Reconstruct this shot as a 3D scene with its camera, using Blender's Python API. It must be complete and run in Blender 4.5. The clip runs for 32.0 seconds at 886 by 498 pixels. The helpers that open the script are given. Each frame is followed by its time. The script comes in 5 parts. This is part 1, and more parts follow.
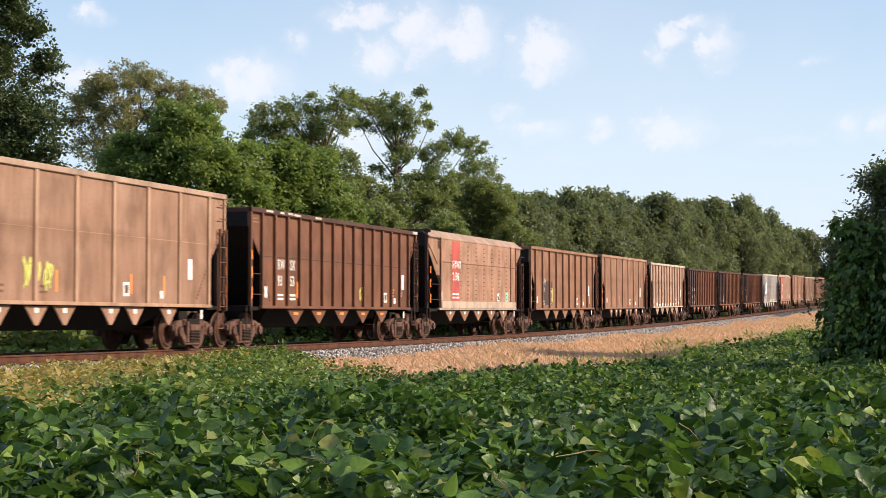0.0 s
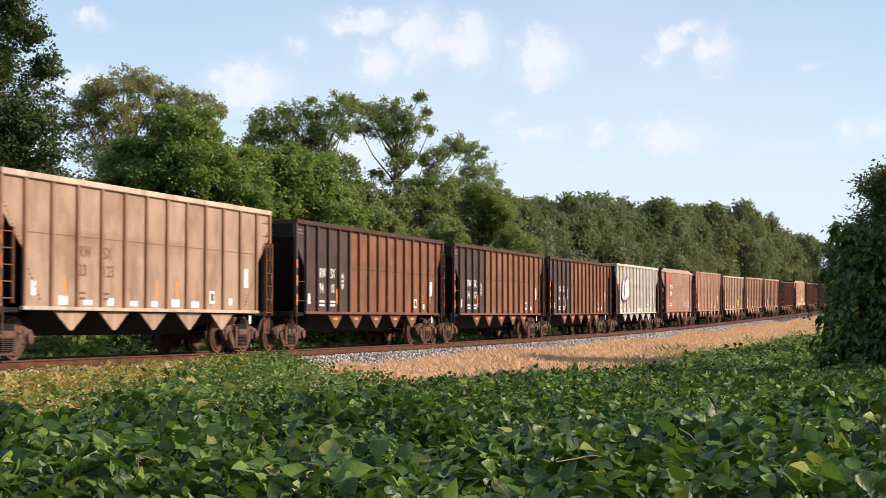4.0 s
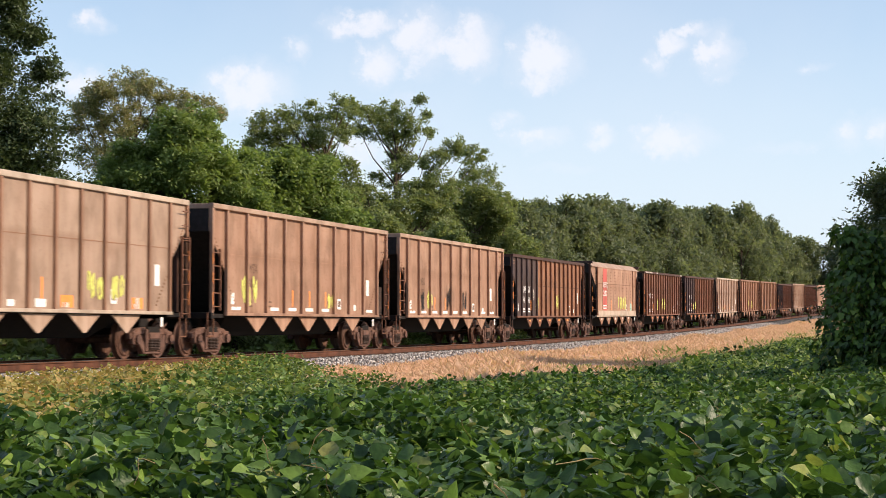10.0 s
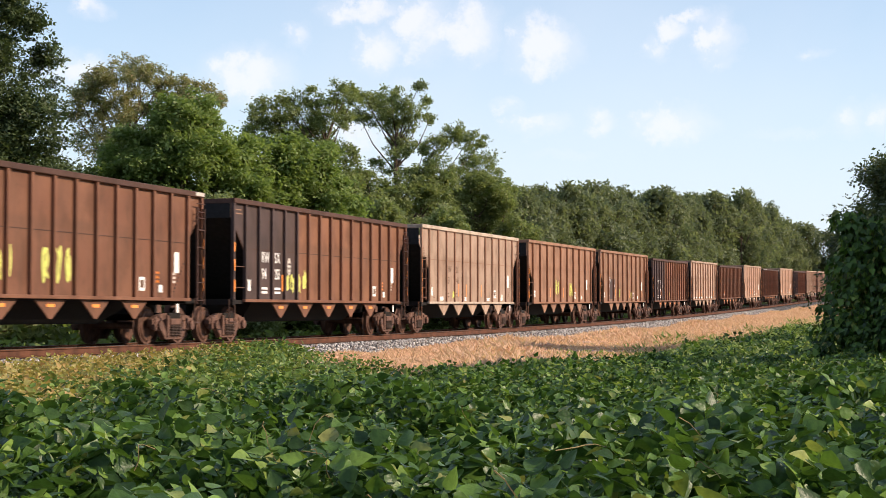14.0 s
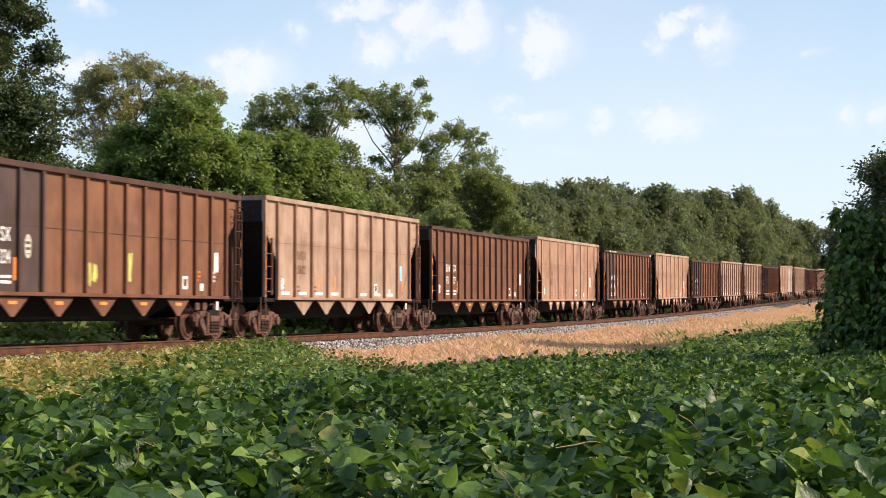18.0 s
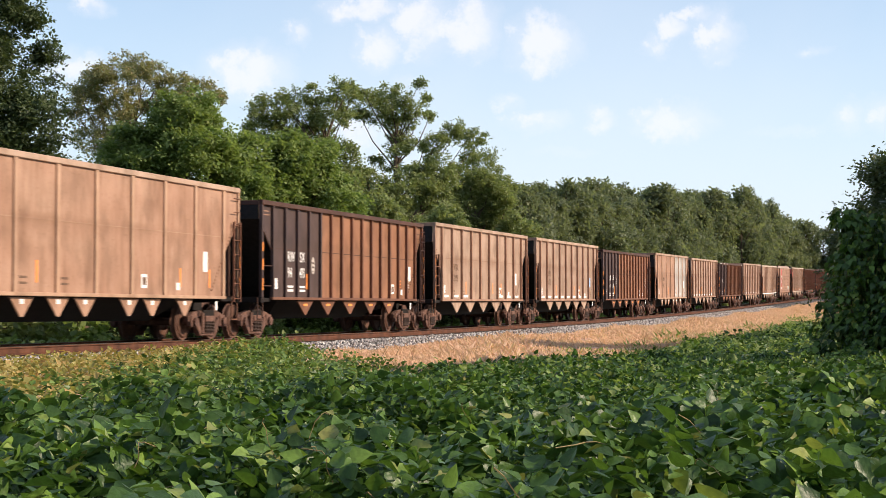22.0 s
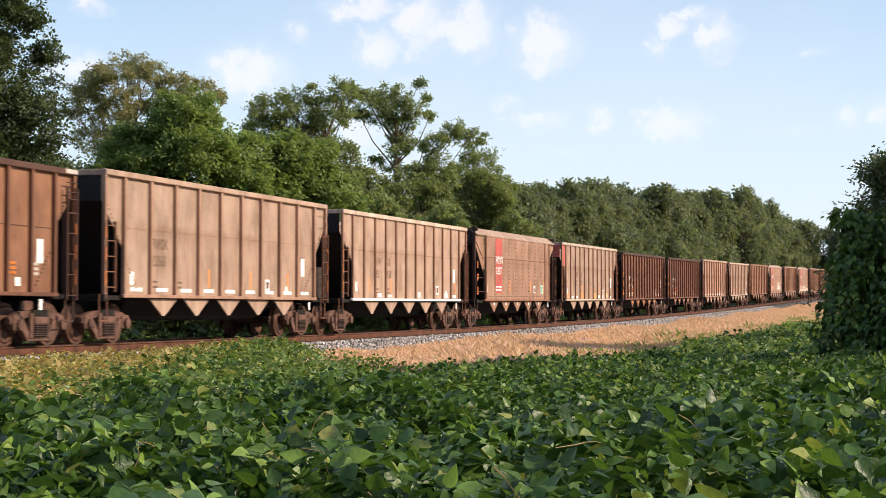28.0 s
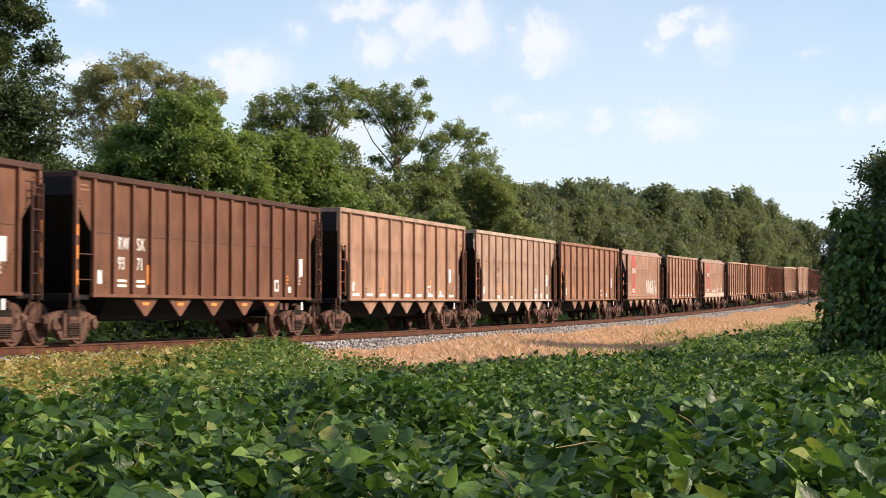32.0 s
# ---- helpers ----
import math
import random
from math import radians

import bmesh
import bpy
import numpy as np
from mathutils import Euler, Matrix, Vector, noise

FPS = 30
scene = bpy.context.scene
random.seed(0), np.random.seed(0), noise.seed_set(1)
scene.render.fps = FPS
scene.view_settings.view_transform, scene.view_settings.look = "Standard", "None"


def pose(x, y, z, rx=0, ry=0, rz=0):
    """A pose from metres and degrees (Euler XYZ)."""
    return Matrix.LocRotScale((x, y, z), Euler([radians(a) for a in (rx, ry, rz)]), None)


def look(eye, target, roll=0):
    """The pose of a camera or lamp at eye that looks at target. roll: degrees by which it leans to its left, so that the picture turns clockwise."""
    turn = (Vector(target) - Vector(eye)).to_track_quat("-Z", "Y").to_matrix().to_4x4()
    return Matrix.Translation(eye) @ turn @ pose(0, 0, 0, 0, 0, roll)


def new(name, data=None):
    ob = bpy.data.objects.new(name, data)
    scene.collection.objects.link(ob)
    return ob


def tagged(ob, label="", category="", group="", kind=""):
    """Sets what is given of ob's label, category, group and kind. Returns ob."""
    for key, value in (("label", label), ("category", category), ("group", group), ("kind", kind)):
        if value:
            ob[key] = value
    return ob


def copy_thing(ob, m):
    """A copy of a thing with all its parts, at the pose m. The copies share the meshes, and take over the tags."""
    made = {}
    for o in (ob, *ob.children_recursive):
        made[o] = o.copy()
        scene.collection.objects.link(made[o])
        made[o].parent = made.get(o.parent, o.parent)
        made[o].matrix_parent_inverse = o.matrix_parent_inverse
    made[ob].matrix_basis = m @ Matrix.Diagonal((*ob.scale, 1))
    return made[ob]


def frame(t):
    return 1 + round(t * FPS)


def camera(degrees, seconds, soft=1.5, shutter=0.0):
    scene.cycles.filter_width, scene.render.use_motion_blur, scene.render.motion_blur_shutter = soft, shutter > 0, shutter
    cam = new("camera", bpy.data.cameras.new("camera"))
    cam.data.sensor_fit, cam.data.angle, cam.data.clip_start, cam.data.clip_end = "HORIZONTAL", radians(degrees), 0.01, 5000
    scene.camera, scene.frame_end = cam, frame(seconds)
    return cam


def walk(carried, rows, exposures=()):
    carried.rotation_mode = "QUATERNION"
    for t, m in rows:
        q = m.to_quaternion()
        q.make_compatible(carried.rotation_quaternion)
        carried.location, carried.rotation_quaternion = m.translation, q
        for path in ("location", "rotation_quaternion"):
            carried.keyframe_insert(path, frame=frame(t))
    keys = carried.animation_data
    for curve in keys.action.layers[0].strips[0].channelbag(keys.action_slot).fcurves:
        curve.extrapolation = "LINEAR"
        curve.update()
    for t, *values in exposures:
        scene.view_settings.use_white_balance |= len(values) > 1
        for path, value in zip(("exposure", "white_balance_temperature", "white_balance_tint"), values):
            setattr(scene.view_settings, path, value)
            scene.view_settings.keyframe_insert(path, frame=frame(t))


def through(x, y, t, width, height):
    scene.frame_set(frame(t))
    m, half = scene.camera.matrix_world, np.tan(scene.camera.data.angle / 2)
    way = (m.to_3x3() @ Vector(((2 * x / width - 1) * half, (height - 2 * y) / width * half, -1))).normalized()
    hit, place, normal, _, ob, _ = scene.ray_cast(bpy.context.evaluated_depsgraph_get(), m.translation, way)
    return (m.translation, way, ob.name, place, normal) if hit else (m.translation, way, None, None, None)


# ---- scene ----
import itertools

# ---- camera: on a tripod, tilted a little by hand now and then ----
EYE = (0.0, 0.0, 0.944)
TILT = [(0, 2.07), (0.5, 2.07), (1, 2.098), (1.5, 2.125), (2, 2.153), (2.5, 2.21), (3, 2.21), (3.5, 2.237), (5.5, 2.237), (6, 2.237), (6.5, 2.237), (7, 2.21), (7.5, 2.237), (8, 2.237), (8.5, 2.294), (9, 2.294), (9.5, 2.322), (10, 2.322), (10.5, 2.322), (11, 2.07), (11.5, 1.844), (12, 1.787), (12.5, 1.787), (13, 1.817), (13.5, 1.844), (14, 1.872), (14.5, 1.872), (16.5, 1.787), (32, 1.787)]
cam = camera(28.245, 32.0, soft=0.65, shutter=0.2)
walk(cam, [(t, pose(*EYE, 90 + a, 0, 0)) for t, a in TILT], [(0, 0.22), (10.5, 0.22), (11.9, 0.28), (32, 0.28)])

# ---- daylight: a low warm sun from the right, blue sky with small cumulus ----
SUN = Vector((0.86, -0.12, 0.45)).normalized()
elevation, turn = math.asin(SUN.z), math.atan2(SUN.x, SUN.y)
sun = new("sun", bpy.data.lights.new("sun", "SUN"))
sun.data.energy, sun.data.angle, sun.data.color = 5.0, radians(0.6), (1.0, 0.82, 0.62)
sun.matrix_world = look(SUN * 50, (0, 0, 0))

world = bpy.data.worlds.new("sky")
scene.world = world
world.use_nodes = True
wn, wl = world.node_tree.nodes, world.node_tree.links
wn.clear()


def wnode(kind, operation=""):
    n = wn.new(kind)
    if operation:
        n.operation = operation
    return n


def wmath(op, a, b=None):
    n = wnode("ShaderNodeMath", op)
    for i, v in enumerate((a, b)):
        if v is None:
            continue
        if isinstance(v, (int, float)):
            n.inputs[i].default_value = v
        else:
            wl.new(v, n.inputs[i])
    return n.outputs[0]


sky = wnode("ShaderNodeTexSky")
sky.sky_type, sky.sun_disc, sky.sun_elevation, sky.sun_rotation = "NISHITA", False, elevation, turn
sky.air_density, sky.dust_density, sky.ozone_density, sky.altitude = 1.0, 0.6, 2.6, 200
way = wnode("ShaderNodeTexCoord").outputs["Generated"]
puff = wnode("ShaderNodeTexNoise")
puff.inputs["Scale"].default_value, puff.inputs["Detail"].default_value, puff.inputs["Roughness"].default_value = 62, 9, 0.62
wl.new(way, puff.inputs["Vector"])
jolt = wnode("ShaderNodeVectorMath", operation="MULTIPLY_ADD")
wl.new(puff.outputs["Color"], jolt.inputs[0])
jolt.inputs[1].default_value, jolt.inputs[2].default_value = (0.026, 0.0, 0.022), (-0.013, 0.0, -0.011)
bent = wnode("ShaderNodeVectorMath", operation="ADD")
wl.new(way, bent.inputs[0])
wl.new(jolt.outputs[0], bent.inputs[1])
# clouds: bearing, height, half width and half height as slopes, density
HIGH_CLOUDS = [(-0.199, 0.170, 0.008, 0.005, 0.7), (-0.211, 0.134, 0.0144, 0.0071, 0.95), (-0.11, 0.1326, 0.0186, 0.0106, 1), (-0.046, 0.169, 0.0193, 0.0064, 1),
               (-0.082, 0.153, 0.0071, 0.0064, 0.7), (-0.037, 0.1454, 0.0116, 0.0109, 0.9), (-0.013, 0.160, 0.016, 0.0177, 0.9), (0.013, 0.158, 0.0154, 0.0135, 1),
               (0.058, 0.1487, 0.0177, 0.0135, 0.95), (0.121, 0.147, 0.0077, 0.0058, 0.75), (0.132, 0.1567, 0.0083, 0.0071, 0.85), (0.142, 0.1663, 0.0077, 0.0045, 0.85),
               (0.155, 0.154, 0.0096, 0.0116, 0.95), (0.159, 0.139, 0.0071, 0.0045, 0.6), (0.211, 0.1445, 0.0083, 0.0029, 0.5)]
LOW_CLOUDS = [(-0.021, 0.1246, 0.0096, 0.0045, 0.6), (0.114, 0.107, 0.0071, 0.0045, 0.9), (0.129, 0.1037, 0.0193, 0.0077, 0.95), (0.09, 0.1053, 0.0077, 0.0058, 0.85),
              (0.055, 0.1037, 0.0148, 0.0058, 0.85), (0.037, 0.114, 0.0083, 0.0039, 0.7), (0.23, 0.107, 0.0071, 0.0064, 0.75), (0.25, 0.110, 0.0071, 0.0071, 0.7),
              (-0.05, 0.098, 0.016, 0.012, 0.85), (0.069, 0.0867, 0.0193, 0.0032, 0.5), (0.194, 0.0989, 0.0193, 0.0032, 0.45)]
cover = 0.0
for bx, bz, w, h, dense in HIGH_CLOUDS + LOW_CLOUDS:
    away = wnode("ShaderNodeVectorMath", operation="SUBTRACT")
    c = Vector((bx, 1, bz)).normalized()
    away.inputs[1].default_value = c
    wl.new(bent.outputs[0], away.inputs[0])
    flat = wnode("ShaderNodeVectorMath", operation="MULTIPLY")
    flat.inputs[1].default_value = (0.85 / w, 8, 0.85 / h)
    wl.new(away.outputs[0], flat.inputs[0])
    size = wnode("ShaderNodeVectorMath", operation="LENGTH")
    wl.new(flat.outputs[0], size.inputs[0])
    soft = wnode("ShaderNodeMapRange")
    soft.interpolation_type = "SMOOTHSTEP"
    wl.new(size.outputs["Value"], soft.inputs[0])
    for i, v in ((1, 2.1), (2, 0.0), (3, 0.0), (4, dense)):
        soft.inputs[i].default_value = v
    cover = wmath("MAXIMUM", soft.outputs[0], cover)
# crisp heads where the puffs crowd together, a thin halo round them
head = wnode("ShaderNodeMapRange")
head.interpolation_type = "SMOOTHSTEP"
wl.new(wmath("ADD", cover, wmath("MULTIPLY", wmath("SUBTRACT", puff.outputs["Fac"], 0.5), 1.5)), head.inputs[0])
for i, v in ((1, 0.26), (2, 1.0), (3, 0.0), (4, 0.85)):
    head.inputs[i].default_value = v
cover = wmath("MAXIMUM", head.outputs[0], wmath("MULTIPLY", cover, 0.55))
# thin veil all round the sky
veil = wnode("ShaderNodeTexNoise")
veil.inputs["Scale"].default_value, veil.inputs["Detail"].default_value = 5, 5
wl.new(way, veil.inputs["Vector"])
thin = wnode("ShaderNodeMapRange")
wl.new(veil.outputs["Fac"], thin.inputs[0])
for i, v in ((1, 0.40), (2, 0.75), (3, 0.03), (4, 0.28)):
    thin.inputs[i].default_value = v
cover = wmath("MAXIMUM", cover, thin.outputs[0])
blend = wnode("ShaderNodeMixRGB")
wl.new(cover, blend.inputs[0])
tint = wnode("ShaderNodeMixRGB")
tint.blend_type = "MULTIPLY"
tint.inputs[0].default_value, tint.inputs[2].default_value = 1.0, (0.95, 1.02, 1.06, 1)
wl.new(sky.outputs[0], tint.inputs[1])
wl.new(tint.outputs[0], blend.inputs[1])
blend.inputs[2].default_value = (6.3, 6.05, 6.3, 1)
# pale haze that thickens towards the horizon, all round
split = wnode("ShaderNodeSeparateXYZ")
wl.new(way, split.inputs[0])
low = wnode("ShaderNodeMapRange")
low.interpolation_type = "SMOOTHSTEP"
wl.new(split.outputs["Z"], low.inputs[0])
for i, v in ((1, 0.0), (2, 0.26), (3, 0.78), (4, 0.12)):
    low.inputs[i].default_value = v
hazy = wnode("ShaderNodeMixRGB")
wl.new(low.outputs[0], hazy.inputs[0])
wl.new(blend.outputs[0], hazy.inputs[1])
hazy.inputs[2].default_value = (5.3, 5.85, 6.75, 1)
back = wnode("ShaderNodeBackground")
back.inputs["Strength"].default_value = 0.137
wl.new(hazy.outputs[0], back.inputs[0])
wl.new(back.outputs[0], wnode("ShaderNodeOutputWorld").inputs[0])

# ---- materials ----
def shader(name, rough=0.8, metal=0.0):
    m = bpy.data.materials.new(name)
    m.use_nodes = True
    nt = m.node_tree
    b = nt.nodes["Principled BSDF"]
    b.inputs["Roughness"].default_value, b.inputs["Metallic"].default_value = rough, metal
    b.inputs["Specular IOR Level"].default_value = 0.3
    return m, nt, b


def ramp(nt, fac, stops):
    r = nt.nodes.new("ShaderNodeValToRGB")
    while len(r.color_ramp.elements) < len(stops):
        r.color_ramp.elements.new(0.5)
    for e, (at, c) in zip(r.color_ramp.elements, stops):
        e.position, e.color = at, (*c, 1)
    nt.links.new(fac, r.inputs[0])
    return r.outputs[0]


def noise_of(nt, scale, detail=4, stretch=(1, 1, 1), vec="Object"):
    tc = nt.nodes.new("ShaderNodeTexCoord")
    mp = nt.nodes.new("ShaderNodeMapping")
    mp.inputs["Scale"].default_value = stretch
    n = nt.nodes.new("ShaderNodeTexNoise")
    n.inputs["Scale"].default_value, n.inputs["Detail"].default_value = scale, detail
    nt.links.new(tc.outputs[vec], mp.inputs[0])
    nt.links.new(mp.outputs[0], n.inputs["Vector"])
    return n.outputs["Fac"]


def mix(nt, fac, a, b, how="MIX"):
    n = nt.nodes.new("ShaderNodeMixRGB")
    n.blend_type = how
    for i, v in enumerate((fac, a, b)):
        if isinstance(v, (int, float)):
            n.inputs[i].default_value = v
        elif isinstance(v, tuple):
            n.inputs[i].default_value = (*v, 1)
        else:
            nt.links.new(v, n.inputs[i])
    return n.outputs[0]


def bump(nt, b, fac, strength, dist=0.02):
    n = nt.nodes.new("ShaderNodeBump")
    n.inputs["Strength"].default_value, n.inputs["Distance"].default_value = strength, dist
    nt.links.new(fac, n.inputs["Height"])
    nt.links.new(n.outputs[0], b.inputs["Normal"])


def paint(name, colour, rust=(0.16, 0.075, 0.04), dust=(0.42, 0.27, 0.18), wear=0.5, rough=0.7):
    """Weathered paint on steel: base colour, coal-dust film in broad clouds, run-down streaks and rust specks."""
    m, nt, b = shader(name, rough)
    info = nt.nodes.new("ShaderNodeObjectInfo")
    broad = noise_of(nt, 0.55, 4, (1, 1, 1.6))
    streak = noise_of(nt, 3.2, 6, (1.2, 1.2, 0.2))
    smudge = noise_of(nt, 1.7, 7, (1, 1, 0.7))
    grain = noise_of(nt, 14.0, 5)
    c = mix(nt, ramp(nt, broad, [(0.35, (0, 0, 0)), (0.72, (wear, wear, wear))]), colour, dust)
    c = mix(nt, ramp(nt, streak, [(0.45, (0, 0, 0)), (0.74, (0.75 * wear, 0.75 * wear, 0.75 * wear))]), c, rust)
    c = mix(nt, ramp(nt, grain, [(0.56, (0, 0, 0)), (0.72, (0.6 * wear, 0.6 * wear, 0.6 * wear))]), c, rust)
    c = mix(nt, 1.0, c, ramp(nt, smudge, [(0.34, (0.74, 0.72, 0.70)), (0.52, (1, 1, 1)), (0.7, (1.1, 1.1, 1.12))]), "MULTIPLY")
    # soot and rust along the lap of the sheets, broken up
    where = nt.nodes.new("ShaderNodeSeparateXYZ")
    nt.links.new(nt.nodes.new("ShaderNodeTexCoord").outputs["Object"], where.inputs[0])
    level = nt.nodes.new("ShaderNodeMath")
    level.operation = "MULTIPLY"
    level.inputs[1].default_value = 0.25
    nt.links.new(where.outputs["Z"], level.inputs[0])
    lap = ramp(nt, level.outputs[0], [(0.0, (0, 0, 0)), (0.55, (0, 0, 0)), (0.645, (1, 1, 1)), (0.67, (0.9, 0.9, 0.9)), (0.70, (0, 0, 0))])
    c = mix(nt, mix(nt, 1.0, lap, ramp(nt, broad, [(0.38, (0, 0, 0)), (0.62, (0.5, 0.5, 0.5))]), "MULTIPLY"), c, rust)
    tone = nt.nodes.new("ShaderNodeMapRange")
    nt.links.new(info.outputs["Random"], tone.inputs[0])
    tone.inputs[3].default_value, tone.inputs[4].default_value = 0.88, 1.1
    c = mix(nt, 1.0, c, tone.outputs[0], "MULTIPLY")
    nt.links.new(c, b.inputs["Base Color"])
    bump(nt, b, grain, 0.12)
    return m


def plain(name, colour, rough=0.7, metal=0.0, vary=0.25, scale=8.0):
    m, nt, b = shader(name, rough, metal)
    n = noise_of(nt, scale, 5)
    lo = tuple(v * (1 - vary) for v in colour)
    hi = tuple(min(1, v * (1 + vary)) for v in colour)
    nt.links.new(ramp(nt, n, [(0.3, lo), (0.7, hi)]), b.inputs["Base Color"])
    bump(nt, b, n, 0.1)
    return m


def leafy(name, stops, through=0.4, rough=0.5, mottled=False):
    """Leaves: colour picked leaf by leaf, some light shining through."""
    m, nt, b = shader(name, rough)
    geo = nt.nodes.new("ShaderNodeNewGeometry")
    info = nt.nodes.new("ShaderNodeObjectInfo")
    add = nt.nodes.new("ShaderNodeMath")
    add.operation = "ADD"
    nt.links.new(geo.outputs["Random Per Island"], add.inputs[0])
    nt.links.new(info.outputs["Random"], add.inputs[1])
    fr = nt.nodes.new("ShaderNodeMath")
    fr.operation = "FRACT"
    nt.links.new(add.outputs[0], fr.inputs[0])
    c = ramp(nt, fr.outputs[0], stops)
    patch = noise_of(nt, 0.5, 3)
    c = mix(nt, ramp(nt, patch, [(0.35, (0.0, 0.0, 0.0)), (0.7, (0.5, 0.5, 0.5))]), c, tuple(0.7 * v for v in stops[len(stops) // 2][1]))
    if mottled:      # blotches and puckered skin on each leaf
        fine = noise_of(nt, 38, 4)
        c = mix(nt, 1.0, c, ramp(nt, fine, [(0.32, (0.82, 0.82, 0.82)), (0.68, (1.18, 1.18, 1.12))]), "MULTIPLY")
        bump(nt, b, fine, 0.35, 0.015)
    nt.links.new(c, b.inputs["Base Color"])
    b.inputs["Specular IOR Level"].default_value = 0.34 if mottled else 0.3
    tr = nt.nodes.new("ShaderNodeBsdfTranslucent")
    nt.links.new(mix(nt, 1.0, c, (1.2, 1.25, 0.7), "MULTIPLY"), tr.inputs[0])
    ms = nt.nodes.new("ShaderNodeMixShader")
    ms.inputs[0].default_value = through
    nt.links.new(b.outputs[0], ms.inputs[1])
    nt.links.new(tr.outputs[0], ms.inputs[2])
    nt.links.new(ms.outputs[0], nt.nodes["Material Output"].inputs[0])
    return m


def island(name, stops, rough=0.9):
    m, nt, b = shader(name, rough)
    geo = nt.nodes.new("ShaderNodeNewGeometry")
    nt.links.new(ramp(nt, geo.outputs["Random Per Island"], stops), b.inputs["Base Color"])
    return m


TAN = paint("tan_paint", (0.315, 0.178, 0.118), dust=(0.41, 0.262, 0.185), wear=0.65)
SAND = paint("sand_paint", (0.36, 0.245, 0.18), dust=(0.43, 0.31, 0.238), wear=0.5)
BROWN = paint("brown_paint", (0.24, 0.11, 0.06), dust=(0.33, 0.17, 0.10), wear=0.5)
CLAY = paint("clay_brown_paint", (0.25, 0.13, 0.081), dust=(0.32, 0.182, 0.118), wear=0.55)
# the tan made lighter for posts: the light they catch is in the colour
LIT_TAN = paint("lit_tan_paint", (0.41, 0.255, 0.17), dust=(0.45, 0.30, 0.205), wear=0.4)
RUST = paint("rust_brown_paint", (0.205, 0.086, 0.046), dust=(0.285, 0.138, 0.078), rust=(0.10, 0.05, 0.03))
DARK = paint("dark_brown_paint", (0.15, 0.062, 0.035), dust=(0.235, 0.112, 0.064), rust=(0.08, 0.04, 0.025))
BLACK = paint("black_paint", (0.055, 0.035, 0.034), dust=(0.13, 0.08, 0.066), rust=(0.06, 0.035, 0.025))
POST_DARK = paint("dark_post_paint", (0.062, 0.028, 0.02), dust=(0.105, 0.05, 0.034), rust=(0.05, 0.025, 0.015))
GREY = paint("silver_grey_paint", (0.36, 0.33, 0.31), dust=(0.46, 0.41, 0.36), rust=(0.22, 0.17, 0.13), wear=0.35)
PALE = paint("pale_grey_paint", (0.58, 0.53, 0.48), dust=(0.52, 0.44, 0.36), wear=0.35)
CREAM = paint("cream_paint", (0.51, 0.41, 0.33), dust=(0.46, 0.34, 0.25), wear=0.45)
RED = paint("red_paint", (0.50, 0.085, 0.075), dust=(0.42, 0.16, 0.12), wear=0.5)
# near-black for car ends: shade in the gaps between cars put into the colour
END_SHADE = plain("shaded_end_black", (0.016, 0.014, 0.014), 0.85, vary=0.35)
UNDER = plain("near_black_steel", (0.013, 0.010, 0.009), 0.95)
TRUCK = plain("rusty_cast_steel", (0.125, 0.065, 0.048), 0.8, vary=0.45, scale=6)
SPRING = plain("greasy_spring_steel", (0.055, 0.034, 0.027), 0.7, vary=0.4)
WHEEL = plain("worn_wheel_steel", (0.11, 0.055, 0.038), 0.6, 0.3, vary=0.4)
RAIL = plain("rusty_rail_steel", (0.10, 0.038, 0.02), 0.8, 0.0, vary=0.4, scale=3)
HEAD = plain("polished_rail_head", (0.45, 0.40, 0.36), 0.3, 0.9)
TIE = plain("creosoted_wood", (0.075, 0.05, 0.037), 0.9, vary=0.4)
WHITE = plain("white_sticker", (0.78, 0.76, 0.74), 0.6, vary=0.1)
ORANGE = plain("orange_reflector", (0.82, 0.27, 0.06), 0.5, vary=0.12)
YELLOW = plain("yellow_spray", (0.72, 0.72, 0.20), 0.7, vary=0.15)
INK = plain("black_spray", (0.02, 0.018, 0.02), 0.7)
PURPLE = plain("purple_spray", (0.10, 0.055, 0.22), 0.7)
BLUE = plain("pale_blue_label", (0.28, 0.52, 0.78), 0.6, vary=0.1)
TEAL = plain("teal_label", (0.28, 0.50, 0.42), 0.6, vary=0.2)
MARK = plain("faded_dark_lettering", (0.13, 0.075, 0.05), 0.8)
BARK = plain("bark", (0.12, 0.085, 0.06), 0.95, vary=0.5, scale=4)

# ---- the line of the track ----
SLOPE0, BEND, BEND2 = 0.2837, -6.28e-5, 6.87e-7
NEAR = -1.2429   # where the cars' near side crosses y = 60


def line(s):
    """Centre of the track s metres along it: x, y, height of the rail top, heading."""
    c = max(-60.0, min(230.0, s))
    n = 16
    x, y = NEAR, 60.0
    for i in range(n):
        q = c * (i + 0.5) / n
        a = SLOPE0 + BEND * q + BEND2 * q * q
        x, y = x + math.sin(a) * c / n, y + math.cos(a) * c / n
    a = SLOPE0 + BEND * c + BEND2 * c * c
    x, y = x + math.sin(a) * (s - c), y + math.cos(a) * (s - c)
    h = max(-40.0, min(230.0, s))
    z = -1.62e-4 * h + 8.613e-5 * h * h - 1.803e-7 * h ** 3
    return x - 1.55 * math.cos(a), y + 1.55 * math.sin(a), z, a


D0 = Vector((math.sin(SLOPE0), math.cos(SLOPE0)))


